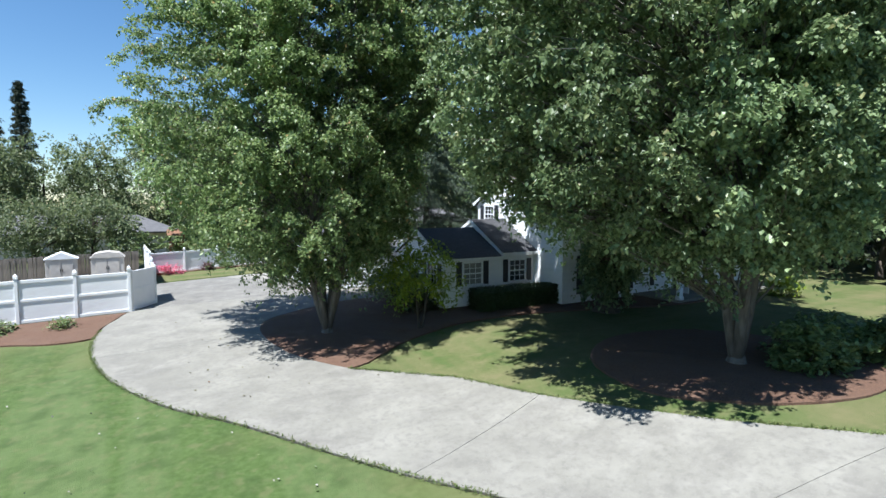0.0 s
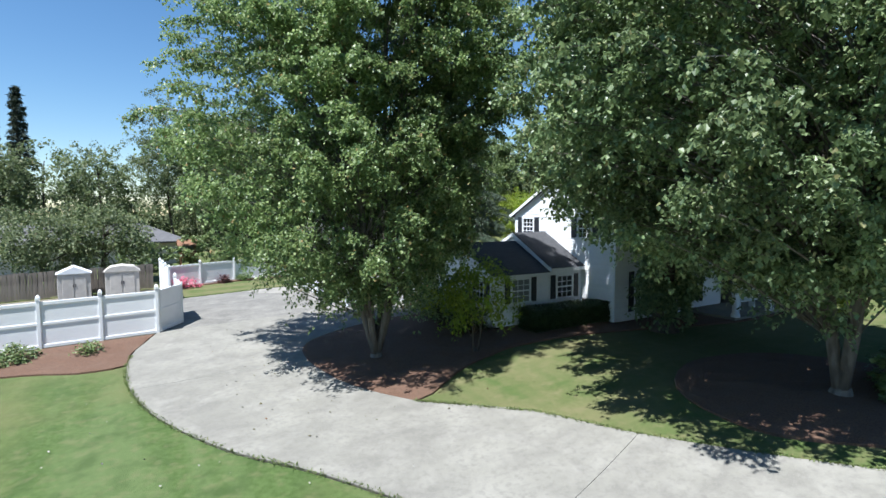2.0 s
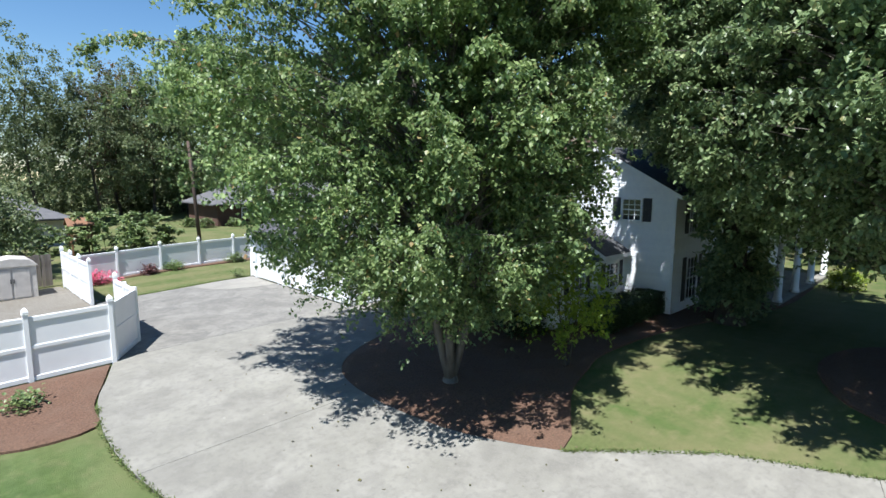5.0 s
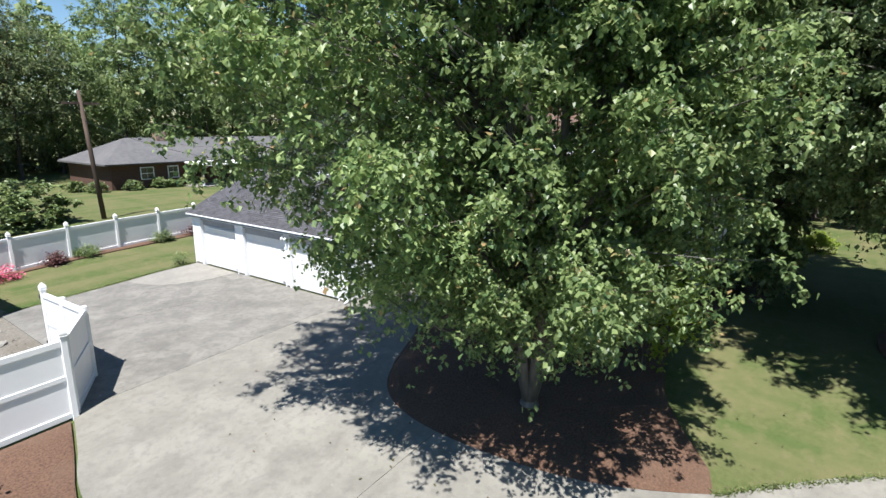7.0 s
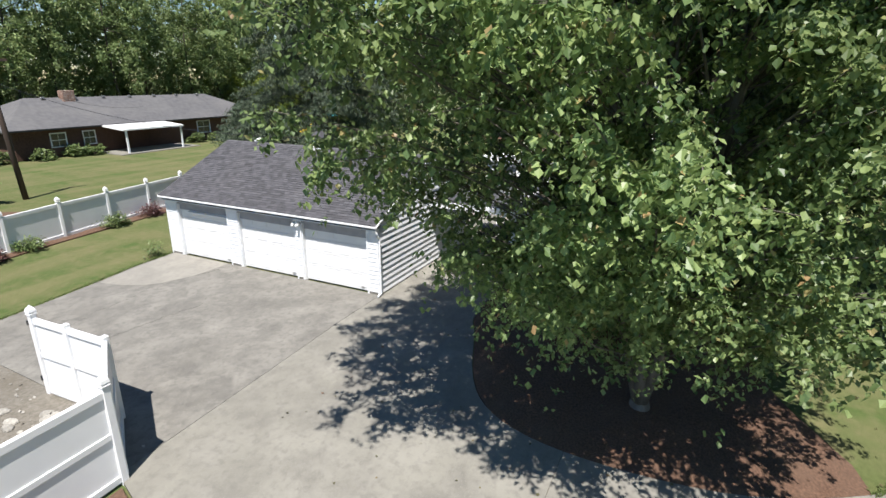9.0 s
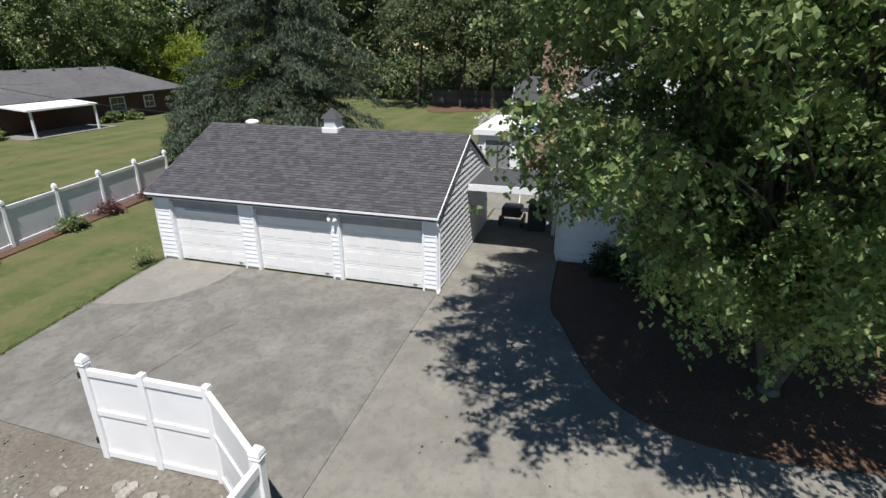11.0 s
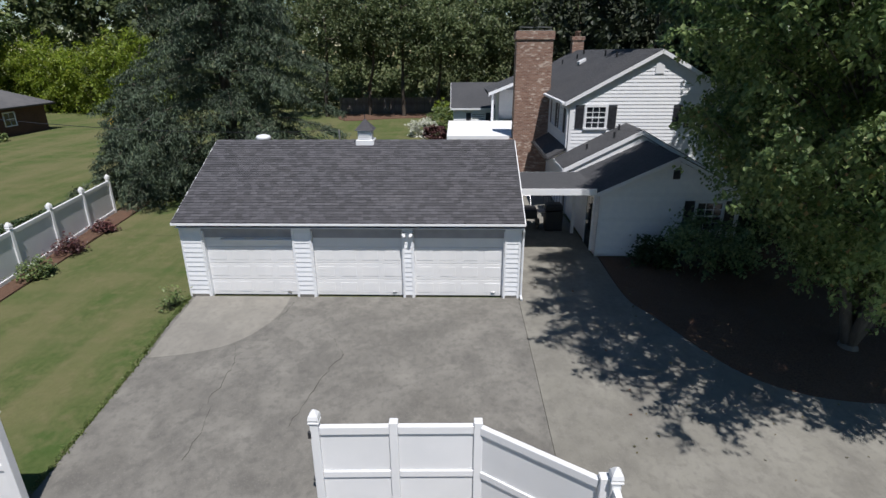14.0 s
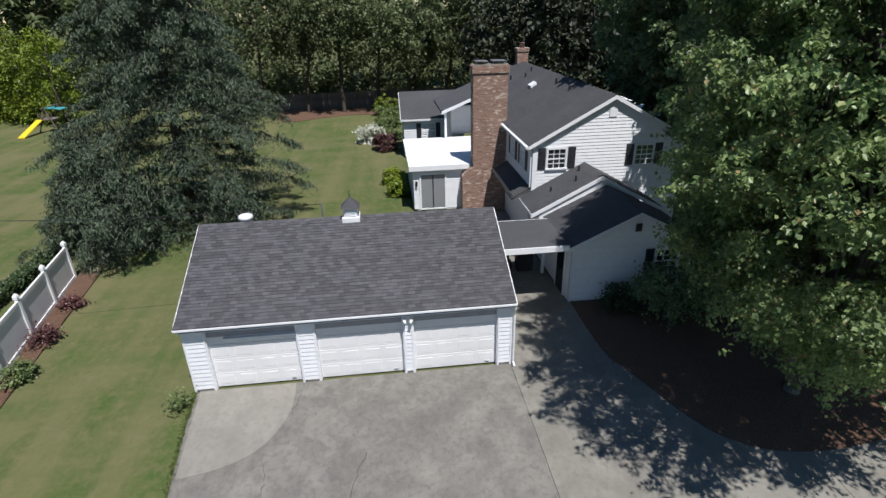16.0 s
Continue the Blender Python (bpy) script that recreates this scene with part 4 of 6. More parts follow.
bed("reddish bark mulch round the tree by the drive", smooth_line([(3.0, -19.6), (4.0, -21.6), (5.4, -22.8), (7.6, -23.3), (10.2, -22.6), (11.2, -19.5), (9.6, -16.6), (6.5, -15.8), (3.8, -17.0)], 4, True))
bed("narrow strip of bark mulch along the back fence", [(-7.8, 14.35), (-5.2, 14.9), (-0.9, 15.55), (1.7, 15.9), (5.2, 16.4), (8.6, 16.85), (11.5, 17.3), (11.5, 18.2), (-7.8, 15.2)])
tagged(part("gravel_yard", sheet([(-7.4, 0.2), (-7.4, 9.0), (-8.3, 15.0), (-24, 15.0), (-24, -0.1)], 0.006, 1.0, (), 0.1)
, GRAVEL), "bare gravelly yard behind the gate", "gravel", kind="structure")


# ---- the garage ----
EAVE_Z, RIDGE_Z = 2.45, 4.2


def build_garage():
    g = tagged(empty("garage", 3.5, 5.0, 0), "white three-door garage with dark grey shingle roof and cupola", "garage")
    doors = [(9.32, 6.65), (6.11, 3.43), (3.13, 0.45)]
    w = 9.95
    # Front: posts between the doors, a header above; the doors lie back in the openings.
    spans = [(9.95, 9.32), (6.65, 6.11), (3.43, 3.13), (0.45, 0.0)]
    for y1, y0 in spans:
        pier = Wall(g, (0.0, y1), (0.0, y0), 0.0, 2.3, thick=0.2)
        pier.boards(0.15, 0.12, stop=2.28)
        part("corner_trim", pier.block(-0.005, 0.05, 0.02, 2.28, 0.004, 0.034), WHITE, pier.ob)
        part("corner_trim", pier.block(pier.long - 0.05, pier.long + 0.005, 0.02, 2.28, 0.004, 0.034), WHITE, pier.ob)
        part("footing", pier.block(0.0, pier.long, -0.05, 0.115, 0.003, 0.02), CONCRETE_OLD, pier.ob, "grey concrete footing")
    part("header", box((-0.002, 0.0, 2.13), (0.198, w, 2.45)), HEADER_SHADE, g, "header board with the eave's shade in its grey")
    for y1, y0 in doors:
        d = part("garage_door", box((0.16, y0 - 0.02, 0.03), (0.2, y1 + 0.02, 2.13)), DOORWHITE, g, "white sectional overhead door with raised panels")
        for r in range(4):
            z0 = 0.04 + r * 0.522
            part("door_section", box((0.135, y0 + 0.004, z0), (0.158, y1 - 0.004, z0 + 0.51), 0.006), DOORWHITE, d)
            for c in range(4):
                pw = (y1 - y0) / 4
                a = y0 + c * pw + 0.09
                part("raised_panel", box((0.127, a, z0 + 0.1), (0.1345, a + pw - 0.18, z0 + 0.41), 0.007), DOORWHITE, d)
        # Board added over the door top to carry the eave's shade in its colour.
        part("door_header", box((0.09, y0, 1.9), (0.124, y1, 2.128)), HEADER_SHADE, g, "added board over the door, grey for the eave's shade")
        part("handle", box((0.1, y0 + 0.24, 0.13), (0.132, y0 + 0.36, 0.17), 0.006), METAL, d, "small grey lift handle")
        for s, yy in ((0, y0), (1, y1)):
            part("door_jamb", box((0.002, yy - (0.03 if s else -0.001), 0.0), (0.158, yy - 0.001 if s else yy + 0.03, 2.128)), WHITE, g)
    south = Wall(g, (0.0, 0.0), (7.0, 0.0), 0.0, EAVE_Z - 0.1, RIDGE_Z - 0.15)
    south.boards(0.2, 0.1, 0.045)
    part("corner_trim", south.block(0.0, 0.09, 0.02, 2.3, 0.003, 0.034), WHITE, south.ob)
    north = Wall(g, (7.0, w), (0.0, w), 0.0, EAVE_Z - 0.1, RIDGE_Z - 0.15)
    north.boards(0.15, 0.1)
    Wall(g, (7.0, 0.0), (7.0, w), 0.0, EAVE_Z - 0.1)
    part("floor_slab", box((0.2, 0.2, -0.1), (6.8, w - 0.2, 0.028)), CONCRETE_OLD, g)
    gable_roof(g, "y", (-0.07, w + 0.07), (-0.25, EAVE_Z), (7.25, EAVE_Z), (3.5, RIDGE_Z), SHINGLE, 0.05, True, 290, True, 3)
    part("soffit", box((-0.22, 0.0, EAVE_Z - 0.17), (-0.003, w, EAVE_Z - 0.15)), WHITE, g)
    part("door_lintel", box((-0.012, 6.66, 1.83), (0.1, 8.8, 1.87), 0.004), WHITE, g, "white lintel board over one door")
    part("downspout", tube([(-0.2, -0.03, EAVE_Z - 0.13), (-0.18, -0.06, EAVE_Z - 0.25), (-0.05, -0.07, EAVE_Z - 0.5), (-0.05, -0.07, 0.15), (-0.25, -0.08, 0.08)], 0.035, 6), WHITE, g)
    ridge = []
    for k in range(34):
        y = -0.05 + k * 0.296
        ridge.append(slab([(3.36, y, RIDGE_Z - 0.045), (3.5, y, RIDGE_Z + 0.03), (3.5, y + 0.3, RIDGE_Z + 0.022), (3.36, y + 0.3, RIDGE_Z - 0.05)], 0.012))
        ridge.append(slab([(3.5, y, RIDGE_Z + 0.03), (3.64, y, RIDGE_Z - 0.045), (3.64, y + 0.3, RIDGE_Z - 0.05), (3.5, y + 0.3, RIDGE_Z + 0.022)], 0.012))
    part("ridge_cap", join_bms(ridge), SHINGLE, g)
    # Cupola.
    c = part("cupola", box((3.27, 4.7, RIDGE_Z - 0.15), (3.73, 5.16, RIDGE_Z + 0.36), 0.01), WHITE, g, "white louvred cupola with shingled cap")
    part("louvre_panel", join_bms([box((3.245, 4.76, RIDGE_Z + 0.08 + 0.06 * i), (3.268, 5.1, RIDGE_Z + 0.115 + 0.06 * i)) for i in range(4)]), WHITE, c)
    part("base_skirt", box((3.2, 4.63, RIDGE_Z - 0.16), (3.8, 5.23, RIDGE_Z + 0.05), 0.015), WHITE, c)
    bm = bmesh.new()
    bmesh.ops.create_cone(bm, cap_ends=True, segments=4, radius1=0.45, radius2=0.03, depth=0.34, matrix=Matrix.Translation((3.5, 4.93, RIDGE_Z + 0.53)) @ Matrix.Rotation(radians(45), 4, "Z"))
    part("cap_roof", bm, SHINGLE, c)
    part("finial", tube([(3.5, 4.93, RIDGE_Z + 0.68), (3.5, 4.93, RIDGE_Z + 0.95)], [0.015, 0.006], 6), DARK, c)
    part("roof_vent", lathe([(0.2, RIDGE_Z - 0.35), (0.2, RIDGE_Z - 0.05), (0.27, RIDGE_Z + 0.0), (0.22, RIDGE_Z + 0.09), (0.06, RIDGE_Z + 0.13)], 4.0, 8.6, 14), WHITE, g, "white mushroom roof vent", True)
    part("vent_pipe", tube([(4.3, 6.0, 3.6), (4.3, 6.0, 4.45)], 0.03, 8), METAL, g)
    # Floodlight over the middle post.
    f = part("floodlight", box((-0.06, 3.2, 2.0), (0.0, 3.36, 2.12), 0.01), WHITE, g, "white twin-head floodlight")
    for dy in (-0.1, 0.1):
        bm = bmesh.new()
        bmesh.ops.create_cone(bm, cap_ends=True, segments=12, radius1=0.075, radius2=0.035, depth=0.17, matrix=Matrix.Translation((-0.15, 3.28 + dy, 2.06)) @ Matrix.Rotation(radians(-115), 4, "Y") @ Matrix.Rotation(radians(dy * 150), 4, "X"))
        part("lamp_head", bm, WHITE, f, smooth=True)
    return g


build_garage()


# ---- the house ----
HX, HN, HS, HE = 9.0, -3.0, -10.2, 26.0


def build_house():
    h = tagged(empty("house", 15, -6.6, 0), "white two-storey house with dark shingle roof", "house")
    mid, eave, ridge = (HN + HS) / 2, 5.0, 6.95
    west = Wall(h, (HX, HN), (HX, HS), 0.0, eave, ridge, holes=[(0.72, 1.52, 3.78, 4.85), (4.9, 5.7, 3.78, 4.85)])
    west.boards(0.15, 0.2)
    for s in (1.12, 5.28):
        window(h, west, s, 3.88, 0.8, 0.86)
    part("gable_vent", west.block(3.42, 3.78, 6.1, 6.55, 0.003, 0.05), WHITE, h)
    part("corner_trim", west.block(0.0, 0.12, 0.0, eave - 0.05, 0.003, 0.038), WHITE, west.ob)
    part("corner_trim", west.block(west.long - 0.12, west.long, 0.0, eave - 0.05, 0.003, 0.038), WHITE, west.ob)
    north = Wall(h, (HE, HN), (HX, HN), 0.0, eave)
    for s in (HE - 10.6, HE - 12.6):
        window(h, north, s, 3.6, 0.75, 1.05)
    north.boards(0.15, 2.6)
    south = Wall(h, (HX, HS), (HE, HS), 0.0, eave, holes=[(1.0, 3.6, 0.25, 2.35), (1.1, 2.2, 3.3, 4.7)])
    south.boards(0.15, 0.2)
    window(h, south, 1.75, 3.4, 0.8, 1.2)
    window(h, south, 5.2, 3.4, 0.8, 1.2)
    window(h, south, 8.8, 3.4, 0.8, 1.2)
    window(h, south, 1.9, 0.5, 1.1, 1.75, 3, 4)
    window(h, south, 5.6, 0.5, 1.1, 1.75, 3, 4)
    window(h, south, 12.0, 0.5, 1.1, 1.75, 3, 4)
    door = part("door", south.block(8.3, 9.3, 0.15, 2.25, 0.003, 0.05), DARK, h, "dark front door")
    part("handle", south.block(8.38, 8.43, 1.1, 1.2, 0.05, 0.09), METAL, door)
    part("belt_trim", south.block(0.0, south.long, 2.62, 2.8, 0.003, 0.05), WHITE, h)
    Wall(h, (HE, HS), (HE, HN), 0.0, eave, ridge)
    gable_roof(h, "x", (HX - 0.18, HE + 0.18), (HN + 0.25, eave - 0.02), (HS - 0.25, eave - 0.02), (mid, ridge + 0.12), SHINGLE_DARK, 0.15, True, 0, True, 11)
    # Columned porch along the front.
    part("porch_floor", box((14.0, -12.9, -0.05), (24.0, HS - 0.01, 0.16), 0.01), CONCRETE, h, "concrete porch floor")
    part("porch_roof", slab([(13.7, -13.1, 4.75), (24.3, -13.1, 4.75), (24.3, HS - 0.02, 4.95), (13.7, HS - 0.02, 4.95)], 0.3), WHITE, h)
    for x in (14.3, 17.3, 20.4, 23.6):
        col = part("column", lathe([(0.2, 0.16), (0.2, 0.3), (0.16, 0.34), (0.135, 4.2), (0.18, 4.26), (0.18, 4.45)], x, -12.75, 16), WHITE, h, "tall white round porch column", True)
    bench = part("porch_bench", box((16.2, -11.9, 0.55), (17.8, -11.5, 0.6), 0.01), WHITE, h)
    for x in (16.3, 17.6):
        part("leg", box((x, -11.85, 0.16), (x + 0.06, -11.55, 0.55)), WHITE, bench)
    # Chimneys.
    cx0, cx1 = 14.2, 15.05
    ch = part("chimney", box((cx0, -3.0, 0), (cx1, -1.15, 7.55), 0.012), BRICK, h, "tall old red brick chimney with worn pale patches")
    part("chimney_shoulder", prism([(cx0 - 0.02, -1.15), (cx1, -1.15), (cx1, -0.55), (cx0 - 0.02, -0.55)], 0, 2.05), BRICK, ch)
    bm = bmesh.new()
    q = [(cx0 - 0.02, -1.15, 2.05), (cx0 - 0.02, -0.55, 2.05), (cx0 - 0.02, -1.05, 2.6), (cx0 - 0.02, -1.15, 2.6)]
    f0 = [bm.verts.new(p) for p in q]
    f1 = [bm.verts.new((cx1, p[1], p[2])) for p in q]
    bm.faces.new(f0)
    bm.faces.new(f1[::-1])
    for i in range(4):
        bm.faces.new((f0[i], f0[(i + 1) % 4], f1[(i + 1) % 4], f1[i]))
    part("sloped_shoulder", bm, BRICK, ch)
    part("corbel", box((cx0 - 0.06, -3.06, 7.55), (cx1 + 0.06, -1.09, 7.93), 0.015), BRICK, ch)
    part("mortar_cap", box((cx0 - 0.02, -3.0, 7.93), (cx1 + 0.02, -1.15, 7.98), 0.01), CONCRETE, ch)
    for k, (y0, y1) in enumerate(((-2.9, -2.15), (-1.95, -1.3))):
        hood = part("flue_cover", slab([(cx0 + 0.06, y0, 8.14), (cx1 - 0.06, y0, 8.14), (cx1 - 0.06, y1, 8.16), (cx0 + 0.06, y1, 8.16)], 0.03), METAL, ch, "pale metal flue cover")
        part("flue_stand", join_bms([box((x, y, 7.98), (x + 0.03, y + 0.03, 8.12)) for x in (cx0 + 0.1, cx1 - 0.14) for y in (y0 + 0.03, y1 - 0.06)]), METAL, hood)
    far = part("chimney", box((25.2, -7.0, 6.4), (25.9, -6.2, 7.7), 0.012), BRICK, h, "small brick chimney on the far ridge")
    part("corbel", box((25.15, -7.05, 7.7), (25.95, -6.15, 7.95), 0.01), BRICK, far)
    part("flue_pot", lathe([(0.2, 7.95), (0.18, 8.25), (0.22, 8.3)], 25.55, -6.6, 12), BRICK, far, smooth=True)
    # Roof fittings.
    part("skylight_vent", slab([(17.2, -5.4, 6.62), (17.9, -5.4, 6.62), (17.9, -5.05, 6.42), (17.2, -5.05, 6.42)], 0.14), WHITE, h, "white roof vent box")
    for x, y in ((13.0, -5.9), (15.5, -6.0), (20.5, -5.6), (22.0, -5.0), (21.0, -6.1)):
        z = ridge + 0.12 - abs(y - mid) * (ridge + 0.14 - eave) / (HN + 0.25 - mid)
        part("vent_pipe", tube([(x, y, z - 0.05), (x, y, z + 0.28)], 0.05, 8), DARK, h)
    # Pent roof on the north wall and a back door below it.
    part("pent_roof", slab([(9.1, -2.2, 2.55), (13.9, -2.2, 2.55), (13.9, -2.99, 3.0), (9.1, -2.99, 3.0)], 0.12), SHINGLE_DARK, h)
    part("gutter", box((9.1, -2.2, 2.42), (13.9, -2.1, 2.54), 0.01), DARK, h)
    # Gutters on the long eaves.
    part("gutter", box((HX - 0.18, HN + 0.28, eave - 0.15), (14.1, HN + 0.39, eave - 0.03), 0.015), WHITE, h)
    part("downspout", tube([(HX + 0.1, HN + 0.33, eave - 0.14), (HX + 0.06, HN + 0.06, eave - 0.4), (HX + 0.06, HN + 0.06, 3.0)], 0.035, 6), WHITE, h)
    return h


build_house()


def build_wing():
    g = tagged(empty("house_wing", 6.3, -5.6, 0), "white one-storey side wing with dark shingle roof", "house wing")
    x0, xb = 3.6, 6.8
    n0, s0 = -3.15, -8.05
    west = Wall(g, (x0, n0), (x0, s0), 0.0, 2.3, 3.5, at=0.515, holes=[(2.95, 4.75, 0.95, 2.15)])
    west.boards(0.15, 0.12)
    window(g, west, 3.85, 1.05, 0.85, 0.95, 3, 4, True, None, 0.34)
    part("corner_trim", west.block(0.0, 0.1, 0.0, 2.3, 0.003, 0.036), WHITE, west.ob)
    part("gable_vent", west.block(2.42, 2.66, 2.85, 3.17, 0.003, 0.04), SHUTTER, g, "small dark gable vent")
    south = Wall(g, (x0, s0), (9.0, s0), 0.0, 2.3, holes=[(0.4, 2.6, 0.95, 2.2), (3.2, 5.4, 0.95, 2.2)])
    south.boards(0.15, 0.12)
    window(g, south, 1.6, 1.05, 1.0, 1.0, 3, 4, True, CURTAIN_GLASS, 0.3)
    window(g, south, 4.3, 1.05, 0.95, 1.0, 3, 4, True, None, 0.3)
    north = Wall(g, (9.0, n0), (x0, n0), 0.0, 2.3)
    north.boards(0.15, 0.12)
    gd = part("side_door", north.block(4.0, 4.9, 0.05, 2.05, 0.03, 0.07), GLASS, g, "dark glazed side door")
    part("door_frame", join_bms([north.block(3.93, 4.0, 0.05, 2.12, 0.03, 0.09), north.block(4.9, 4.97, 0.05, 2.12, 0.03, 0.09), north.block(4.0, 4.9, 2.05, 2.12, 0.03, 0.09)]), WHITE, gd)
    gable_roof(g, "x", (x0 - 0.15, xb), (n0 + 0.2, 2.38), (s0 - 0.25, 2.33), (-5.67, 3.66), SHINGLE_DARK, 0.12, True, 0, True, 21)
    Wall(g, (xb + 0.05, n0 + 0.35), (xb + 0.05, s0 + 0.2), 2.0, 2.5, 3.95, at=0.5, thick=0.1)
    gable_roof(g, "x", (xb, 9.0), (-2.45, 2.55), (s0 - 0.3, 2.5), (-5.45, 4.08), SHINGLE_DARK, 0.16, True, 0, True, 23)
    for x, y, z in ((7.6, -4.6, 3.6), (7.9, -3.6, 3.05), (8.4, -5.0, 3.8)):
        part("vent_pipe", tube([(x, y, z - 0.1), (x, y, z + 0.3)], 0.045, 8), DARK, g)
    return g


build_wing()


def build_breezeway():
    b = tagged(empty("breezeway", 4.7, -1.6, 0), "flat dark roof linking garage and house over a passage", "breezeway")
    part("roof", box((3.42, -2.97, 2.42), (6.2, -0.08, 2.54), 0.01), SHINGLE_DARK, b)
    part("fascia", box((3.36, -2.97, 2.33), (3.415, -0.08, 2.55)), WHITE, b)
    part("back_fascia", box((6.205, -2.97, 2.33), (6.25, -0.08, 2.53)), WHITE, b)
    part("ceiling_lining", box((3.42, -2.97, 2.36), (6.2, -0.08, 2.415)), WHITE, b)
    part("post", box((6.05, -2.9, 0.02), (6.17, -2.78, 2.36), 0.008), WHITE, b)
    part("lamp", box((5.0, -2.6, 2.2), (5.3, -2.3, 2.355), 0.02), WHITE, b, "small white ceiling lamp")
    # Things kept in the passage.
    bench = tagged(empty("garden_cart", 6.9, -1.0, 0), "dark wheeled garden cart parked in the passage", "cart")
    part("tray", box((6.6, -1.5, 0.45), (7.4, -0.7, 0.85), 0.05), DARK, bench)
    for x in (6.7, 7.3):
        for y in (-1.55, -0.65):
            bm = bmesh.new()
            bmesh.ops.create_cone(bm, cap_ends=True, segments=16, radius1=0.22, radius2=0.22, depth=0.07, matrix=Matrix.Translation((x, y, 0.25)) @ Matrix.Rotation(radians(90), 4, "X"))
            part("wheel", bm, DARK, bench)
    part("push_bar", tube([(7.35, -1.3, 0.85), (7.6, -1.3, 1.2), (7.6, -0.9, 1.2), (7.35, -0.9, 0.85)], 0.02, 6), METAL, bench)
    grill = tagged(empty("grill", 6.6, -2.2, 0), "black covered barbecue grill", "grill")
    part("cabinet", box((6.35, -2.5, 0.03), (6.9, -1.8, 0.85), 0.02), DARK, grill)
    part("lid", box((6.33, -2.5, 0.855), (6.88, -1.8, 1.15), 0.09), DARK, grill, smooth=False)
    part("side_shelf", box((6.4, -1.79, 0.8), (6.85, -1.5, 0.84), 0.006), METAL, grill)
    gate = tagged(empty("garden_gate", 8.4, -1.5, 0), "low dark wire garden gate", "gate")
    part("gate_frame", tube([(8.4, -2.9, 0.02), (8.4, -2.9, 1.1), (8.4, -2.0, 1.1), (8.4, -2.0, 0.02)], 0.02, 6), DARK, gate)
    part("grille", join_bms([box((8.39, -2.85 + 0.12 * k, 0.15), (8.405, -2.835 + 0.12 * k, 1.1)) for k in range(7)]), DARK, gate)


build_breezeway()


def build_sunroom():
    s = tagged(empty("sunroom", 18, 0.6, 0), "white flat-roofed sunroom with sliding glass door", "sunroom")
    x0, x1, y0, y1 = 14.9, 21.4, -1.0, 2.15
    west = Wall(s, (x0, y1), (x0, y0), 0.0, 2.5, holes=[(0.3, 1.85, 0.0, 2.2)])
    west.boards(0.15, 0.1)
    d = part("sliding_door", west.block(0.42, 1.78, 0.12, 2.12, 0.004, 0.02), CURTAIN_GLASS, s, "sliding glass door with pale blind")
    part("door_frame", join_bms([west.block(0.32, 0.42, 0.05, 2.22, 0.004, 0.06), west.block(1.78, 1.88, 0.05, 2.22, 0.004, 0.06), west.block(0.42, 1.78, 2.12, 2.22, 0.004, 0.06), west.block(0.42, 1.78, 0.05, 0.12, 0.004, 0.06)]), WHITE, d)
    part("meeting_stile", west.block(1.07, 1.13, 0.12, 2.12, 0.02, 0.05), DARK, d)
    part("wall_lantern", west.block(0.1, 0.22, 1.5, 1.8, 0.03, 0.16, 0.02), DARK, s, "black wall lantern")
    Wall(s, (x1, y1), (x0, y1), 0.0, 2.5).boards(0.15, 0.1)
    Wall(s, (x1, y0), (x1, y1), 0.0, 2.5)
    part("roof", box((x0 - 0.25, HN + 0.02, 2.52), (x1 + 0.2, y1 + 0.25, 2.68), 0.01), MEMBRANE, s, "white flat roof")
    part("fascia", box((x0 - 0.28, y0, 2.42), (x0 - 0.252, y1 + 0.25, 2.7)), WHITE, s)
    # Rear rooms beyond, with their own roofs.
    r = tagged(empty("rear_wing", 23, -0.5, 0), "white rear wing with grey gabled roof and balcony post", "house wing")
    w = Wall(r, (22.5, -1.0), (22.5, -3.0), 2.7, 4.6)
    w.boards(0.15, 2.75)
    Wall(r, (25.9, -1.0), (22.5, -1.0), 0.0, 4.6)
    part("roof", slab([(21.0, -0.2, 4.5), (26.2, -0.2, 4.5), (26.2, -3.2, 5.7), (21.0, -3.2, 5.7)], 0.15), SHINGLE_DARK, r)
    part("post", box((21.15, -0.55, 2.68), (21.3, -0.4, 4.45)), WHITE, r)
    part("fascia", slab([(20.95, -0.2, 4.51), (21.0, -0.2, 4.51), (21.0, -3.2, 5.7), (20.95, -3.2, 5.7)], 0.2), WHITE, r)
    k = tagged(empty("garden_house", 29, 1, 0), "small white garden house with grey shingle roof and shuttered window", "outbuilding")
    kw = Wall(k, (27.0, 2.1), (27.0, -2.6), 0.0, 2.95)
    kw.boards(0.15, 0.1)
    window(k, kw, 1.9, 1.55, 0.9, 1.0)
    Wall(k, (31.0, 2.1), (27.0, 2.1), 0.0, 2.95)
    gable_roof(k, "y", (-2.7, 2.3), (26.7, 3.0), (31.3, 3.0), (29.0, 4.75), SHINGLE_DARK, 0.12, True, 0, False)


build_sunroom()


# ---- fences ----
POST = bmesh.new()
add_box(POST, (-0.065, -0.065, -0.15), (0.065, 0.065, 2.0), 0.008)
POST_MESH = bpy.data.meshes.new("post")
POST.to_mesh(POST_MESH)
POST.free()
POST_MESH.materials.append(VINYL)
CAP = bmesh.new()
add_box(CAP, (-0.085, -0.085, 2.001), (0.085, 0.085, 2.03), 0.006)
capr = [(0.07, 2.031), (0.082, 2.07), (0.07, 2.13), (0.03, 2.19), (0.006, 2.215)]
rings = [[CAP.verts.new((r * sx, r * sy, z)) for sx, sy in ((-1, -1), (1, -1), (1, 1), (-1, 1))] for r, z in capr]
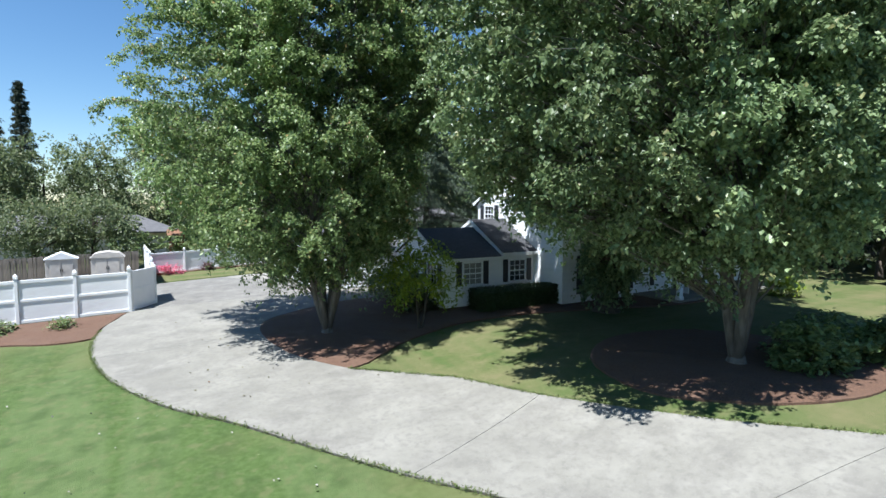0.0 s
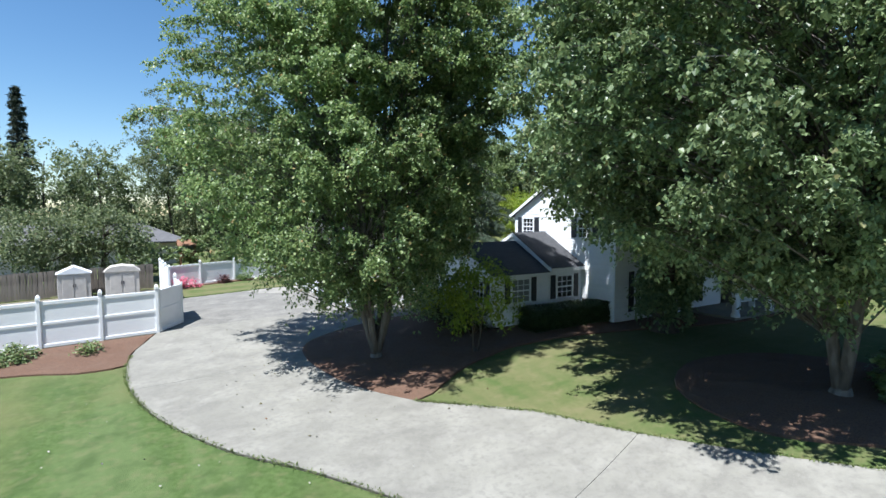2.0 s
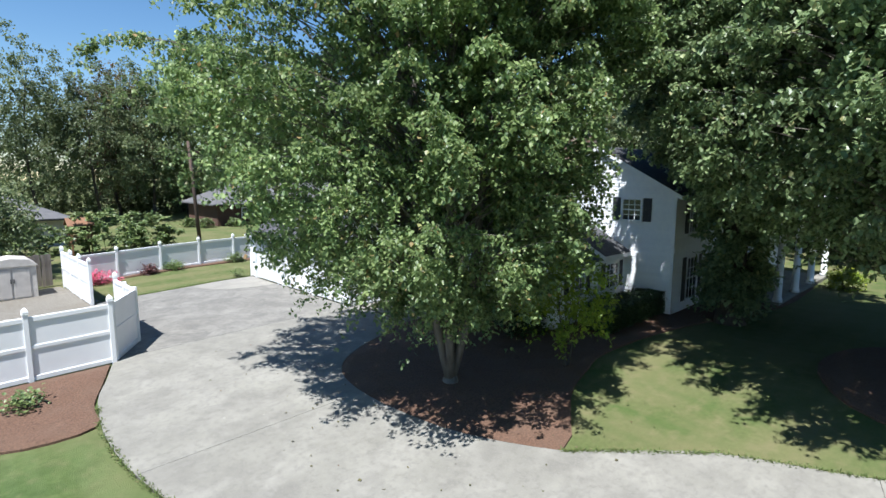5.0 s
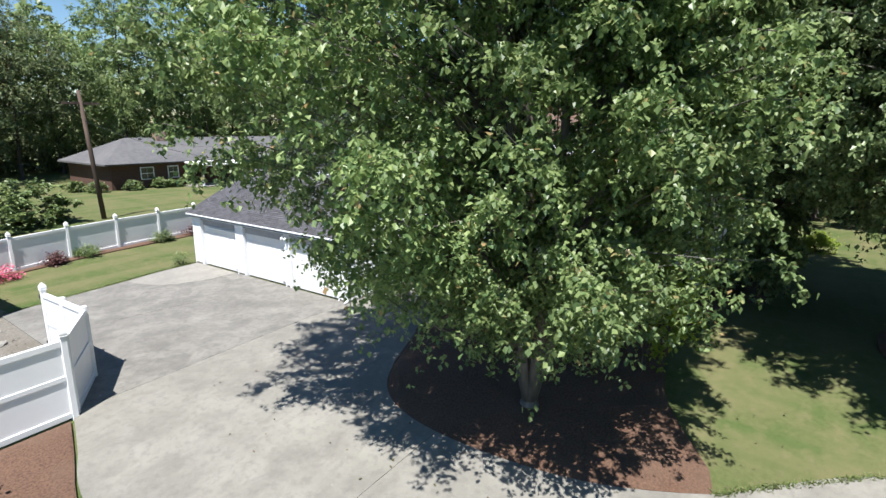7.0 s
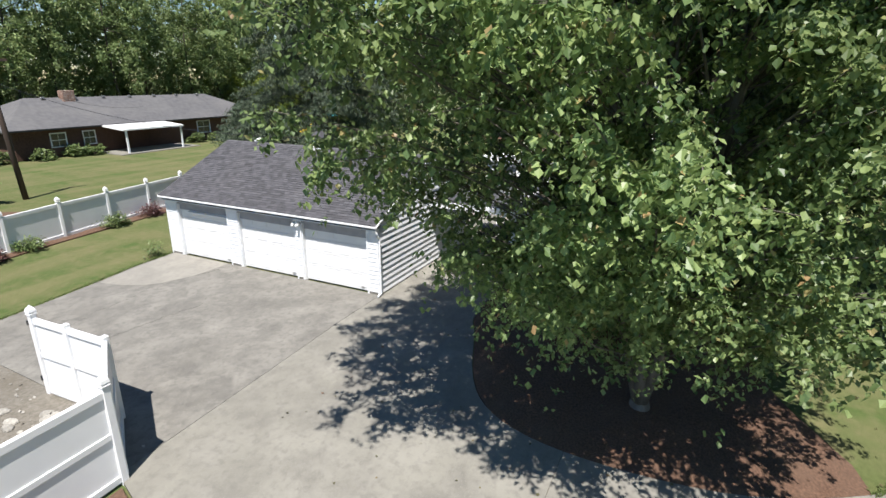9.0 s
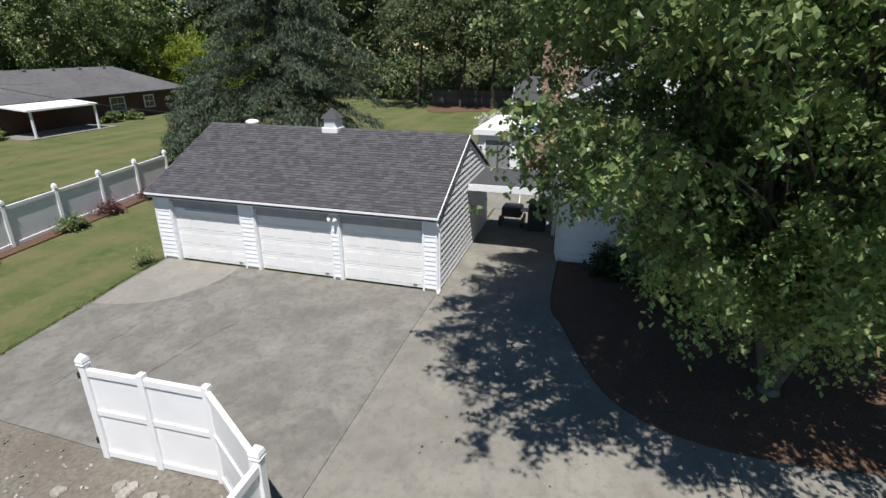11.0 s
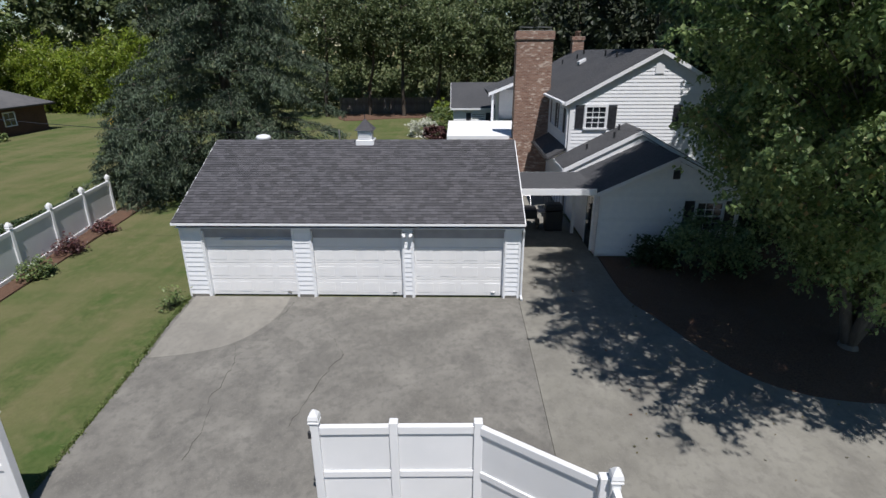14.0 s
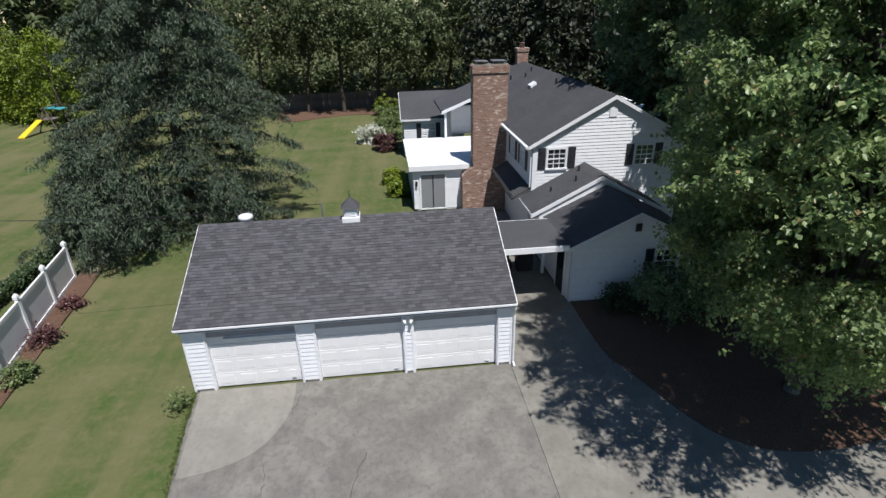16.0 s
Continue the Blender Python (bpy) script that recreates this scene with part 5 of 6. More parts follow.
for ra, rb in zip(rings, rings[1:]):
    for k in range(4):
        CAP.faces.new((ra[k], ra[(k + 1) % 4], rb[(k + 1) % 4], rb[k]))
CAP.faces.new(rings[-1])
CAP_MESH = bpy.data.meshes.new("cap")
CAP.to_mesh(CAP_MESH)
CAP.free()
CAP_MESH.materials.append(VINYL)


def vinyl_fence(label, posts, top=1.92, facing=1, mid=1.02, skip_cap=(), hi=0.0, low=0.0):
    root = tagged(empty("vinyl_fence", *posts[0]), label, "fence")
    for i, (x, y) in enumerate(posts):
        p = new("post", POST_MESH)
        p.location = (x, y, ground_z(x, y) + hi)
        adopt(p, root)
        if i not in skip_cap:
            c = new("cap", CAP_MESH)
            c.location = p.location
            adopt(c, root)
    for (ax, ay), (bx, by) in zip(posts, posts[1:]):
        a, b = np.array([ax, ay]), np.array([bx, by])
        u = (b - a) / np.linalg.norm(b - a)
        n = np.array([u[1], -u[0]])
        a, b = a + u * 0.066, b - u * 0.066
        def bar(z0, z1, d, bevel=0.0):
            bm = bmesh.new()
            vs = []
            for q in (a, b):
                g = ground_z(*q) + hi
                for o, z in ((-d, z0), (d, z0), (d, z1), (-d, z1)):
                    w = q + n * o
                    vs.append(bm.verts.new((w[0], w[1], g + z)))
            for f in ((0, 1, 2, 3), (7, 6, 5, 4), (0, 4, 5, 1), (1, 5, 6, 2), (2, 6, 7, 3), (3, 7, 4, 0)):
                bm.faces.new([vs[k] for k in f])
            if bevel:
                bmesh.ops.bevel(bm, geom=bm.edges[:], offset=bevel, segments=1, affect="EDGES")
            return bm
        panel = part("panel", bar(0.1 + low, top - 0.05, 0.011), VINYL, root)
        part("top_rail", bar(top - 0.14, top, 0.045, 0.008), VINYL, panel)
        if mid:
            part("mid_rail", bar(mid - 0.06, mid + 0.06, 0.04, 0.008), VINYL, panel)
        part("bottom_rail", bar(0.03 + low, 0.17 + low, 0.045, 0.008), VINYL, panel)
    return root


vinyl_fence("white vinyl privacy fence with pointed post caps by the drive", [(-9.0, -0.2)] + [(-9.0 - 2.1 * k, -0.2) for k in range(1, 8)])
g1 = vinyl_fence("white vinyl gate panels standing open at the yard's mouth", [(-7.96, 3.98), (-7.92, 2.8), (-7.89, 1.53), (-8.92, -0.08)], skip_cap=(1, 2, 3))
for z in (0.35, 1.75):
    part("hinge", box((-8.05, 4.03, ground_z(-8, 4) + z), (-8.0, 4.075, ground_z(-8, 4) + z + 0.12), 0.006), DARK, g1, "black metal hinge")
vinyl_fence("white vinyl fence closing the yard's far side", [(-7.92, 8.95), (-8.0, 10.8), (-8.05, 12.7), (-8.1, 14.8)])
vinyl_fence("long white vinyl fence along the back lawn", [(x, 16.27 + 0.177 * x) for x in np.linspace(-7.9, 8.9, 8)], mid=None, hi=-0.38, low=0.38)


def picket_fence(label, a, b, high=1.75, seed=3):
    rng = random.Random(seed)
    root = tagged(empty("wooden_fence", *a), label, "fence")
    a, b = Vector(a), Vector(b)
    long = (b - a).length
    u = (b - a) / long
    n = Vector((-u.y, u.x))
    turn = math.degrees(math.atan2(u.y, u.x))
    me = None
    for k in range(int(long / 0.155)):
        q = a + u * (0.155 * k + 0.07)
        z = ground_z(q.x, q.y)
        if me is None:
            bm = box((-0.072, -0.01, 0.04), (0.072, 0.01, high))
            me = bpy.data.meshes.new("plank")
            bm.to_mesh(me)
            bm.free()
            me.materials.append(OLD_WOOD)
        p = new("plank", me)
        p.matrix_world = pose(q.x, q.y, z + rng.uniform(-0.03, 0.04), rng.uniform(-1, 1), rng.uniform(-1, 1), turn)
        adopt(p, root)
    for z in (0.4, 1.4):
        q0, q1 = a + n * 0.04, b + n * 0.04
        part("rail", tube([(q0.x, q0.y, ground_z(*q0) + z), (q1.x, q1.y, ground_z(*q1) + z)], 0.04, 4), OLD_WOOD, root)
    return root


picket_fence("weathered grey-brown plank fence behind the sheds", (-24, 15.9), (-8.4, 15.4))
picket_fence("dark weathered plank fence at the end of the garden", (52.0, -12.0), (50.5, 16.0), 1.9, 5)


# ---- sheds and small buildings ----
def garden_shed(label, x, y, w, d, high, ridge, turn, arched=False):
    s = tagged(empty("garden_shed", x, y), label, "shed")
    z = ground_z(x, y)
    c = (x, y, 0)
    part("body", box((x - w / 2, y - d / 2, z), (x + w / 2, y + d / 2, z + high), 0.02, turn, c), BEIGE, s)
    bm = bmesh.new()
    prof = [(-w / 2 - 0.08, high), (0, ridge), (w / 2 + 0.08, high)] if not arched else [(-w / 2 - 0.08, high), (-w * 0.36, high + (ridge - high) * 0.75), (0, ridge), (w * 0.36, high + (ridge - high) * 0.75), (w / 2 + 0.08, high)]
    a = [bm.verts.new((x + p, y - d / 2 - 0.08, z + q)) for p, q in prof]
    b = [bm.verts.new((x + p, y + d / 2 + 0.08, z + q)) for p, q in prof]
    bm.faces.new(a)
    bm.faces.new(b[::-1])
    for i in range(len(a)):
        j = (i + 1) % len(a)
        bm.faces.new((a[i], a[j], b[j], b[i]))
    bmesh.ops.rotate(bm, verts=bm.verts, cent=c, matrix=Matrix.Rotation(radians(turn), 3, "Z"))
    part("roof", bm, WHITE if not arched else BEIGE, s)
    for k in (-1, 1):
        dr = part("door_leaf", box((x + k * w * 0.19 - w * 0.17, y - d / 2 - 0.035, z + 0.08), (x + k * w * 0.19 + w * 0.17, y - d / 2 - 0.003, z + high - 0.12), 0.015, turn, c), BEIGE, s)
        part("handle", box((x + k * 0.06 - 0.02, y - d / 2 - 0.06, z + 0.8), (x + k * 0.06 + 0.02, y - d / 2 - 0.036, z + 1.0), 0, turn, c), DARK, dr)


garden_shed("grey-beige garden shed with white gabled roof", -13.0, 14.4, 1.75, 1.5, 1.65, 2.1, 4)
garden_shed("beige plastic shed with rounded roof", -10.35, 13.9, 1.9, 1.5, 1.6, 2.0, 0, True)


def ranch(label, x0, x1, y0, y1, eave, ridge, wall_mat, patio=None, windows=()):
    h = tagged(empty("ranch_house", (x0 + x1) / 2, (y0 + y1) / 2), label, "house")
    z = min(ground_z(x0, y0), ground_z(x1, y1))
    part("wall", box((x0, y0, z - 0.2), (x1, y1, eave)), wall_mat, h)
    o, inset = 0.7, (y1 - y0) / 2
    ym = (y0 + y1) / 2
    e = [(x0 - o, y0 - o, eave), (x1 + o, y0 - o, eave), (x1 + o, y1 + o, eave), (x0 - o, y1 + o, eave)]
    r0, r1 = (x0 + inset * 0.8, ym, ridge), (x1 - inset * 0.8, ym, ridge)
    bm = bmesh.new()
    v = [bm.verts.new(p) for p in e + [r0, r1]]
    low = [bm.verts.new((p[0], p[1], p[2] - 0.16)) for p in e]
    for f in ((0, 1, 5, 4), (1, 2, 5), (2, 3, 4, 5), (3, 0, 4)):
        bm.faces.new([v[i] for i in f])
    bm.faces.new(low[::-1])
    for i in range(4):
        bm.faces.new((v[i], low[i], low[(i + 1) % 4], v[(i + 1) % 4]))
    part("roof", bm, SHINGLE_FAR, h)
    part("gutter", box((x0 - o, y0 - o - 0.1, eave - 0.13), (x1 + o, y0 - o - 0.002, eave - 0.02)), DARK, h)
    w = Wall(h, (x0, y0 - 0.02), (x1, y0 - 0.02), z, eave - 0.05, thick=0.015)
    w.ob.data.materials[0] = wall_mat
    for s, ww, hh in windows:
        window(h, w, s, 0.9, ww, hh, 2, 2, False)
    for k in range(7):
        xx = r0[0] + (r1[0] - r0[0]) * (k + 0.5) / 7
        part("ridge_vent", box((xx - 0.16, ym - 0.5, ridge - 0.12), (xx + 0.16, ym - 0.25, ridge + 0.08), 0.02), METAL, h)
    return h


n1 = ranch("low dark brick ranch house with grey hip roof", 10.5, 38.0, 42.5, 52.0, 2.55, 4.9, BRICK_DARK, windows=((3.5, 1.2, 1.1), (6.2, 1.0, 1.1), (19.0, 1.6, 1.2), (23.0, 1.2, 1.1)))
part("chimney", box((17.3, 46.4, 4.2), (18.4, 47.2, 5.55), 0.02), BRICK, n1, "brick chimney")
part("patio_roof", slab([(17.6, 38.8, 2.25), (24.0, 38.8, 2.25), (24.0, 42.4, 2.55), (17.6, 42.4, 2.55)], 0.14), MEMBRANE, n1, "white patio cover")
for x in (17.9, 23.7):
    part("patio_post", box((x, 38.9, 0), (x + 0.14, 39.04, 2.15)), WHITE, n1)
part("patio_floor", box((17.0, 38.5, -0.05), (25.5, 42.45, 0.05)), CONCRETE, n1)
n2 = ranch("long pale ranch house with grey roof beyond the fence", -34.0, -5.0, 35.0, 43.5, 2.2, 3.95, BEIGE, windows=((24.5, 1.4, 1.1), (20.5, 1.0, 1.1), (15.0, 1.6, 1.1), (8.0, 1.4, 1.1)))


def utility_pole(x, y):
    p = tagged(empty("utility_pole", x, y), "leaning tarred wooden utility pole with wires", "utility pole")
    z = ground_z(x, y)
    part("pole", tube([(x, y, z - 0.3), (x - 0.24, y, z + 4), (x - 0.5, y, z + 8.5)], [0.16, 0.14, 0.11], 10), POLE_WOOD, p, smooth=True)
    part("crossarm", box((x - 1.55, y - 0.06, z + 7.6), (x + 0.65, y + 0.06, z + 7.75)), POLE_WOOD, p)
    def wire(a, b, sag, r=0.012):
        pts = [Vector(a).lerp(Vector(b), t) - Vector((0, 0, sag * 4 * t * (1 - t))) for t in (k / 12 for k in range(13))]
        part("wire", tube(pts, r, 4), DARK, p)
    wire((x - 0.4, y, z + 6.6), (4.3, 6.0, 4.43), 0.7)
    wire((x - 0.42, y, z + 7.0), (23.0, 43.0, 4.0), 0.8)
    wire((x - 0.43, y, z + 7.2), (-40.0, 33.0, 8.0), 1.0)


utility_pole(2.9, 26.3)

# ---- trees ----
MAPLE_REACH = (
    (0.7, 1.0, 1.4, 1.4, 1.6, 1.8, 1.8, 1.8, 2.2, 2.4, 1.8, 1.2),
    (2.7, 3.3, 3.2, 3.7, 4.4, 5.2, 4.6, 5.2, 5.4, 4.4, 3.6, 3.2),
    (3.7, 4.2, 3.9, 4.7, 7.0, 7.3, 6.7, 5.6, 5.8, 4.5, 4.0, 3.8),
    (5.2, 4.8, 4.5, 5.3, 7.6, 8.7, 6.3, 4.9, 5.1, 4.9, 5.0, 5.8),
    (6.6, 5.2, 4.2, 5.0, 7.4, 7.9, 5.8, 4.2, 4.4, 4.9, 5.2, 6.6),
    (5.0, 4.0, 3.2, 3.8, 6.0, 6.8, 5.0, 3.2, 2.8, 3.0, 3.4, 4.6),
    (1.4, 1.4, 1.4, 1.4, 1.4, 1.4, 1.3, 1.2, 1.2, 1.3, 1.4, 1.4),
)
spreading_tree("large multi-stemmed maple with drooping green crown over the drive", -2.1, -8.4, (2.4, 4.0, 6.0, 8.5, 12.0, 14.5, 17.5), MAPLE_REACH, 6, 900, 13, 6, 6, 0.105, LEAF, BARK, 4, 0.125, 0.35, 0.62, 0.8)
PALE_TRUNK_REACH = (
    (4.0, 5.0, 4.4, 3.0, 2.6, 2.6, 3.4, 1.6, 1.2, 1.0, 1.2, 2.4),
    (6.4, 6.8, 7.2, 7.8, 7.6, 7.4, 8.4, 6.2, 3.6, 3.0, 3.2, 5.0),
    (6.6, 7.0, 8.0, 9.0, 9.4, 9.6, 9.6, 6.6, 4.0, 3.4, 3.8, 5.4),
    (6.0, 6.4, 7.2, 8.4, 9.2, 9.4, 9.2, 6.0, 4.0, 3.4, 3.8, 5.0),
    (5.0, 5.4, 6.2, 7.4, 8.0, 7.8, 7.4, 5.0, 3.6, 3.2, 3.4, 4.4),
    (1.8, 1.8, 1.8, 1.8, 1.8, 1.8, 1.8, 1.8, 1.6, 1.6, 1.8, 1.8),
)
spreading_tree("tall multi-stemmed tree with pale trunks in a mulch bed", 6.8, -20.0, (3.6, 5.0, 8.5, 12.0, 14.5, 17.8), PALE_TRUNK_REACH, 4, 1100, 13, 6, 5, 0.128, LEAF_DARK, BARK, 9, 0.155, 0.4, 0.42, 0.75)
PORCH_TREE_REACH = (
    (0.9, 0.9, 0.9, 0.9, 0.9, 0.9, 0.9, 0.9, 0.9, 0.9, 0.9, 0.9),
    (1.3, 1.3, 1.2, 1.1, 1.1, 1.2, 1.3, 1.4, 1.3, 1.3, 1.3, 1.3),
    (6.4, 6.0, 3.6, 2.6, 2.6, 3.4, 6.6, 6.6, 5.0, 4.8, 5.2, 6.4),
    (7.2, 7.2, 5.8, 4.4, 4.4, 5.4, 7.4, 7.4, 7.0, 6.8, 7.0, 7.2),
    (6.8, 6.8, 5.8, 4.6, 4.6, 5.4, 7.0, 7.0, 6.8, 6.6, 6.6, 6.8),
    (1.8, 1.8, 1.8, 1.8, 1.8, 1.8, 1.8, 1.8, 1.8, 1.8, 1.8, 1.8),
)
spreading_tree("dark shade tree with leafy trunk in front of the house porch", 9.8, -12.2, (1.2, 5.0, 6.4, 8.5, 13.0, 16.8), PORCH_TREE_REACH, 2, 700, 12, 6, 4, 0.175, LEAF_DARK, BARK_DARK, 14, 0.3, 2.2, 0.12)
conifer("broad grey-green fir behind the garage", 14.9, 14.3, 17.5, 7.0, 112, 64, 0.2, NEEDLE, 5, 0.7, sag=0.36)
conifer("low spreading juniper at the fence end", 12.6, 18.0, 5.6, 3.4, 90, 26, 0.18, NEEDLE, 6, 0.1)


# ---- background planting ----
def belt(label, spots, height, wide, leaf, per=24, clumps=250, size=0.42, seed=100, trunk=BARK_DARK, lowest=0.22, group=""):
    rng = np.random.default_rng(seed)
    for i, (x, y) in enumerate(spots):
        h, w = height * rng.uniform(0.85, 1.15), wide * rng.uniform(0.85, 1.15)
        z = ground_z(x, y)
        tree(label, x, y, (x, y, z + h * (1 + lowest) / 2), (w, w, h * (1 - lowest) / 2), 1, clumps, per, size, leaf, trunk, seed + i, 0.6, 10, 0.3, -1.0, 0.35, 0.2, h * lowest * 0.6, group)


belt("leafy green maple beyond the neighbours' lawn", [(-4, 60), (2, 58), (9, 61)], 20, 5.5, LEAF_FAR, 48, 320, 0.3, seed=120, lowest=0.15, group="northern maples")
belt("rust-tinged maple beyond the neighbours' lawn", [(5.5, 64)], 20, 4.5, LEAF_RUST, 48, 320, 0.3, seed=131, lowest=0.15)
belt("green tree behind the ranch houses", [(-19, 62), (-13, 66), (-25, 58), (-31, 66)], 15, 5.2, LEAF_FAR, seed=140, lowest=0.12, group="trees behind the ranch houses")
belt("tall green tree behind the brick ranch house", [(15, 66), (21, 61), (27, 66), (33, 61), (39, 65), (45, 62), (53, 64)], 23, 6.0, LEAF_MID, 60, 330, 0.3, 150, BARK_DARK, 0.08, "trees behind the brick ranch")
belt("small round fruit tree by the sheds", [(-15.5, 20.5), (-11.8, 21.5)], 5.4, 2.8, LEAF_FAR, 60, 150, 0.22, 170, lowest=0.25)
belt("tall slender dark tree at the garden's end", [(48.5, -9), (49.5, -4), (48.2, 0.5), (49.6, 4), (48.4, 8), (49.2, 12), (48.6, 17)], 14, 4.0, LEAF_FAR, 30, 190, 0.36, 180, BARK_DARK, 0.42, "row of slender trees")
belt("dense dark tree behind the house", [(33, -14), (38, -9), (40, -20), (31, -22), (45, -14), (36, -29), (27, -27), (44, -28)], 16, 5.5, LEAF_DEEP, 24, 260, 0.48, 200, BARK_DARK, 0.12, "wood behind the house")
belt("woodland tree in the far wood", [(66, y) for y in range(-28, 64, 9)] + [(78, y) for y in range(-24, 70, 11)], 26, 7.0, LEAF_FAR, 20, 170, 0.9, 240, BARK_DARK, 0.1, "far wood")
belt("tree in the far western wood", [(-44, 70), (-40, 84), (-52, 62), (-58, 78), (-30, 90), (-14, 92), (0, 88), (14, 90), (30, 88)], 16, 6.5, LEAF_FAR, 22, 200, 0.62, 280, BARK_DARK, 0.08, "far wood")
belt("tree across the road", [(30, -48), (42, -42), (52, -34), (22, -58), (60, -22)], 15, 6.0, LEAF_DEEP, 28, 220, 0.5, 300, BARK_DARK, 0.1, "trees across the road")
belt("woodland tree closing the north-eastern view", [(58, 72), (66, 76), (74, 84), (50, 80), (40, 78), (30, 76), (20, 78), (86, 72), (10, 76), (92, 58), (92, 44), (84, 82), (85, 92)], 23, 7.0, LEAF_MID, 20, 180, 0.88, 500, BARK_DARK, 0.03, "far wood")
belt("undergrowth thicket closing the view under the far trees", [(60, y) for y in range(-34, 62, 7)] + [(x, 72) for x in range(-40, 58, 8)] + [(x, -34) for x in range(26, 60, 8)], 6.5, 4.2, LEAF_FAR, 22, 150, 0.5, 350, BARK_DARK, 0.02, "undergrowth")
for i, (x, y, h) in enumerate(((-25.5, 92, 28), (-30.5, 96, 30), (-37, 90, 22))):
    conifer("tall dark spruce standing against the sky", x, y, h, 3.0, 100, 6, 0.55, NEEDLE_DARK, 310 + i, 2.0, "distant spruces")
belt("bright yellow-green clipped cypress hedge tree", [(49 + 0.9 * k, 38 + 2.4 * k) for k in range(15)], 8.6, 2.0, LEAF_BRIGHT, 40, 90, 0.28, 330, BARK_DARK, 0.03, "yellow-green hedge")


def hedge(label, lo, hi, n, leaf, seed, size=0.07):
    rng = np.random.default_rng(seed)
    lo, hi = np.array(lo, float), np.array(hi, float)
    z = ground_z(*((lo + hi) / 2)[:2])
    root = tagged(empty("hedge", *((lo + hi) / 2)[:2]), label, "hedge")
    part("core", box((lo[0] + 0.12, lo[1] + 0.12, z - 0.03), (hi[0] - 0.12, hi[1] - 0.12, z + hi[2] - 0.12), 0.08), HEDGE, root)
    p = rng.uniform(0, 1, (n, 3))
    face = rng.integers(0, 5, n)
    for k, (ax, v) in enumerate(((0, 0), (0, 1), (1, 0), (1, 1), (2, 1))):
        p[face == k, ax] = v
    c = lo + p * (hi - lo)
    c[:, 2] = z + 0.05 + p[:, 2] * (hi[2] - 0.05)
    v, f = leaves(c, 0.05, 6, size, rng, 0.0)
    raw("foliage", v, f, leaf, root)


hedge("clipped dark hedge under the wing's windows", (4.6, -9.9, 0), (8.9, -8.75, 0.95), 3000, HEDGE, 400)
hedge("clipped low green hedge along the lawn border", (0.5, 19.6, 0), (14.0, 20.2, 0.5), 3500, HEDGE, 401, 0.09)
bush("rounded dark shrub before the wing wall", 2.9, -5.0, (0.75, 0.7, 1.1), 60, 40, 0.09, HEDGE, 410)
bush("rounded dark shrub before the wing window", 2.8, -7.4, (0.8, 0.75, 1.0), 60, 40, 0.09, HEDGE, 411)
tree("young tree with fresh yellow-green leaves at the bed edge", 1.2, -10.2, (1.2, -10.2, 2.0), (1.4, 1.3, 1.3), 3, 110, 32, 0.14, LEAF_BRIGHT, BARK_DARK, 412, 0.25, 16, 0.3, -0.8, 0.3, 0.04, 0.3)
tree("dark-leaved small tree beside the wing corner", 2.0, -6.4, (1.9, -6.4, 1.25), (1.2, 1.1, 0.75), 4, 110, 36, 0.13, LEAF_DARK, BARK_DARK, 413, 0.25, 16, 0.3, -0.8, 0.3, 0.05, 0.3)
for i, (x, y, r, h) in enumerate(((8.0, -21.4, 1.05, 1.5), (9.4, -21.2, 1.1, 1.6), (10.8, -22.2, 1.0, 1.4))):
    bush("loose green rhododendron shrub in the mulch bed", x, y, (r, r, h), 90, 34, 0.13, SHRUB, 420 + i, group="rhododendrons")
bush("low purple-leaved shrub by the back fence", 3.6, 16.3, (0.5, 0.45, 0.6), 30, 30, 0.08, PURPLE, 430)
bush("low green shrub by the back fence", 1.5, 15.95, (0.55, 0.5, 0.55), 34, 30, 0.08, SHRUB, 431)
bush("low green shrub by the back fence", -2.4, 15.5, (0.5, 0.5, 0.55), 30, 30, 0.08, SHRUB, 432)
bush("low purple-leaved shrub by the back fence", -4.0, 15.2, (0.5, 0.5, 0.55), 30, 30, 0.08, PURPLE, 433)
bush("purple-leaved shrub at the fence's end", 6.2, 16.6, (0.45, 0.4, 0.5), 26, 30, 0.08, PURPLE, 434)
bush("mound of pink roses by the gate", -6.6, 14.2, (0.9, 0.7, 0.75), 50, 34, 0.07, PINK, 435, "flowers", name="rose_bush")
bush("sparse young shrub in the mulch below the fence", -11.4, -2.2, (0.55, 0.5, 0.5), 22, 16, 0.09, SHRUB, 436)
bush("low green shrub in the mulch below the fence", -13.9, -1.8, (0.8, 0.7, 0.65), 40, 34, 0.09, SHRUB, 437)
bush("weedy tuft at the garage corner", -0.6, 10.2, (0.3, 0.25, 0.5), 16, 20, 0.07, SHRUB, 438)
bush("rounded green shrub by the porch", 21.0, -14.2, (0.8, 0.8, 1.1), 60, 40, 0.1, LEAF_BRIGHT, 439)
for i, (x, y, r, h, m) in enumerate(((33.0, 4.8, 1.3, 1.6, PALE), (34.5, 3.0, 1.8, 2.4, SHRUB), (30.0, 3.6, 1.2, 1.3, PURPLE), (41, 2.6, 2.2, 2.6, SHRUB), (46, 3.2, 1.6, 2.2, LEAF_BRIGHT), (20.5, 3.2, 0.7, 1.0, LEAF_BRIGHT), (18.0, 3.0, 0.6, 0.9, LEAF_BRIGHT))):
    bush("garden shrub in the bed along the back of the house", x, y, (r, r, h), 70, 36, 0.14, m, 440 + i, group="back garden shrubs")
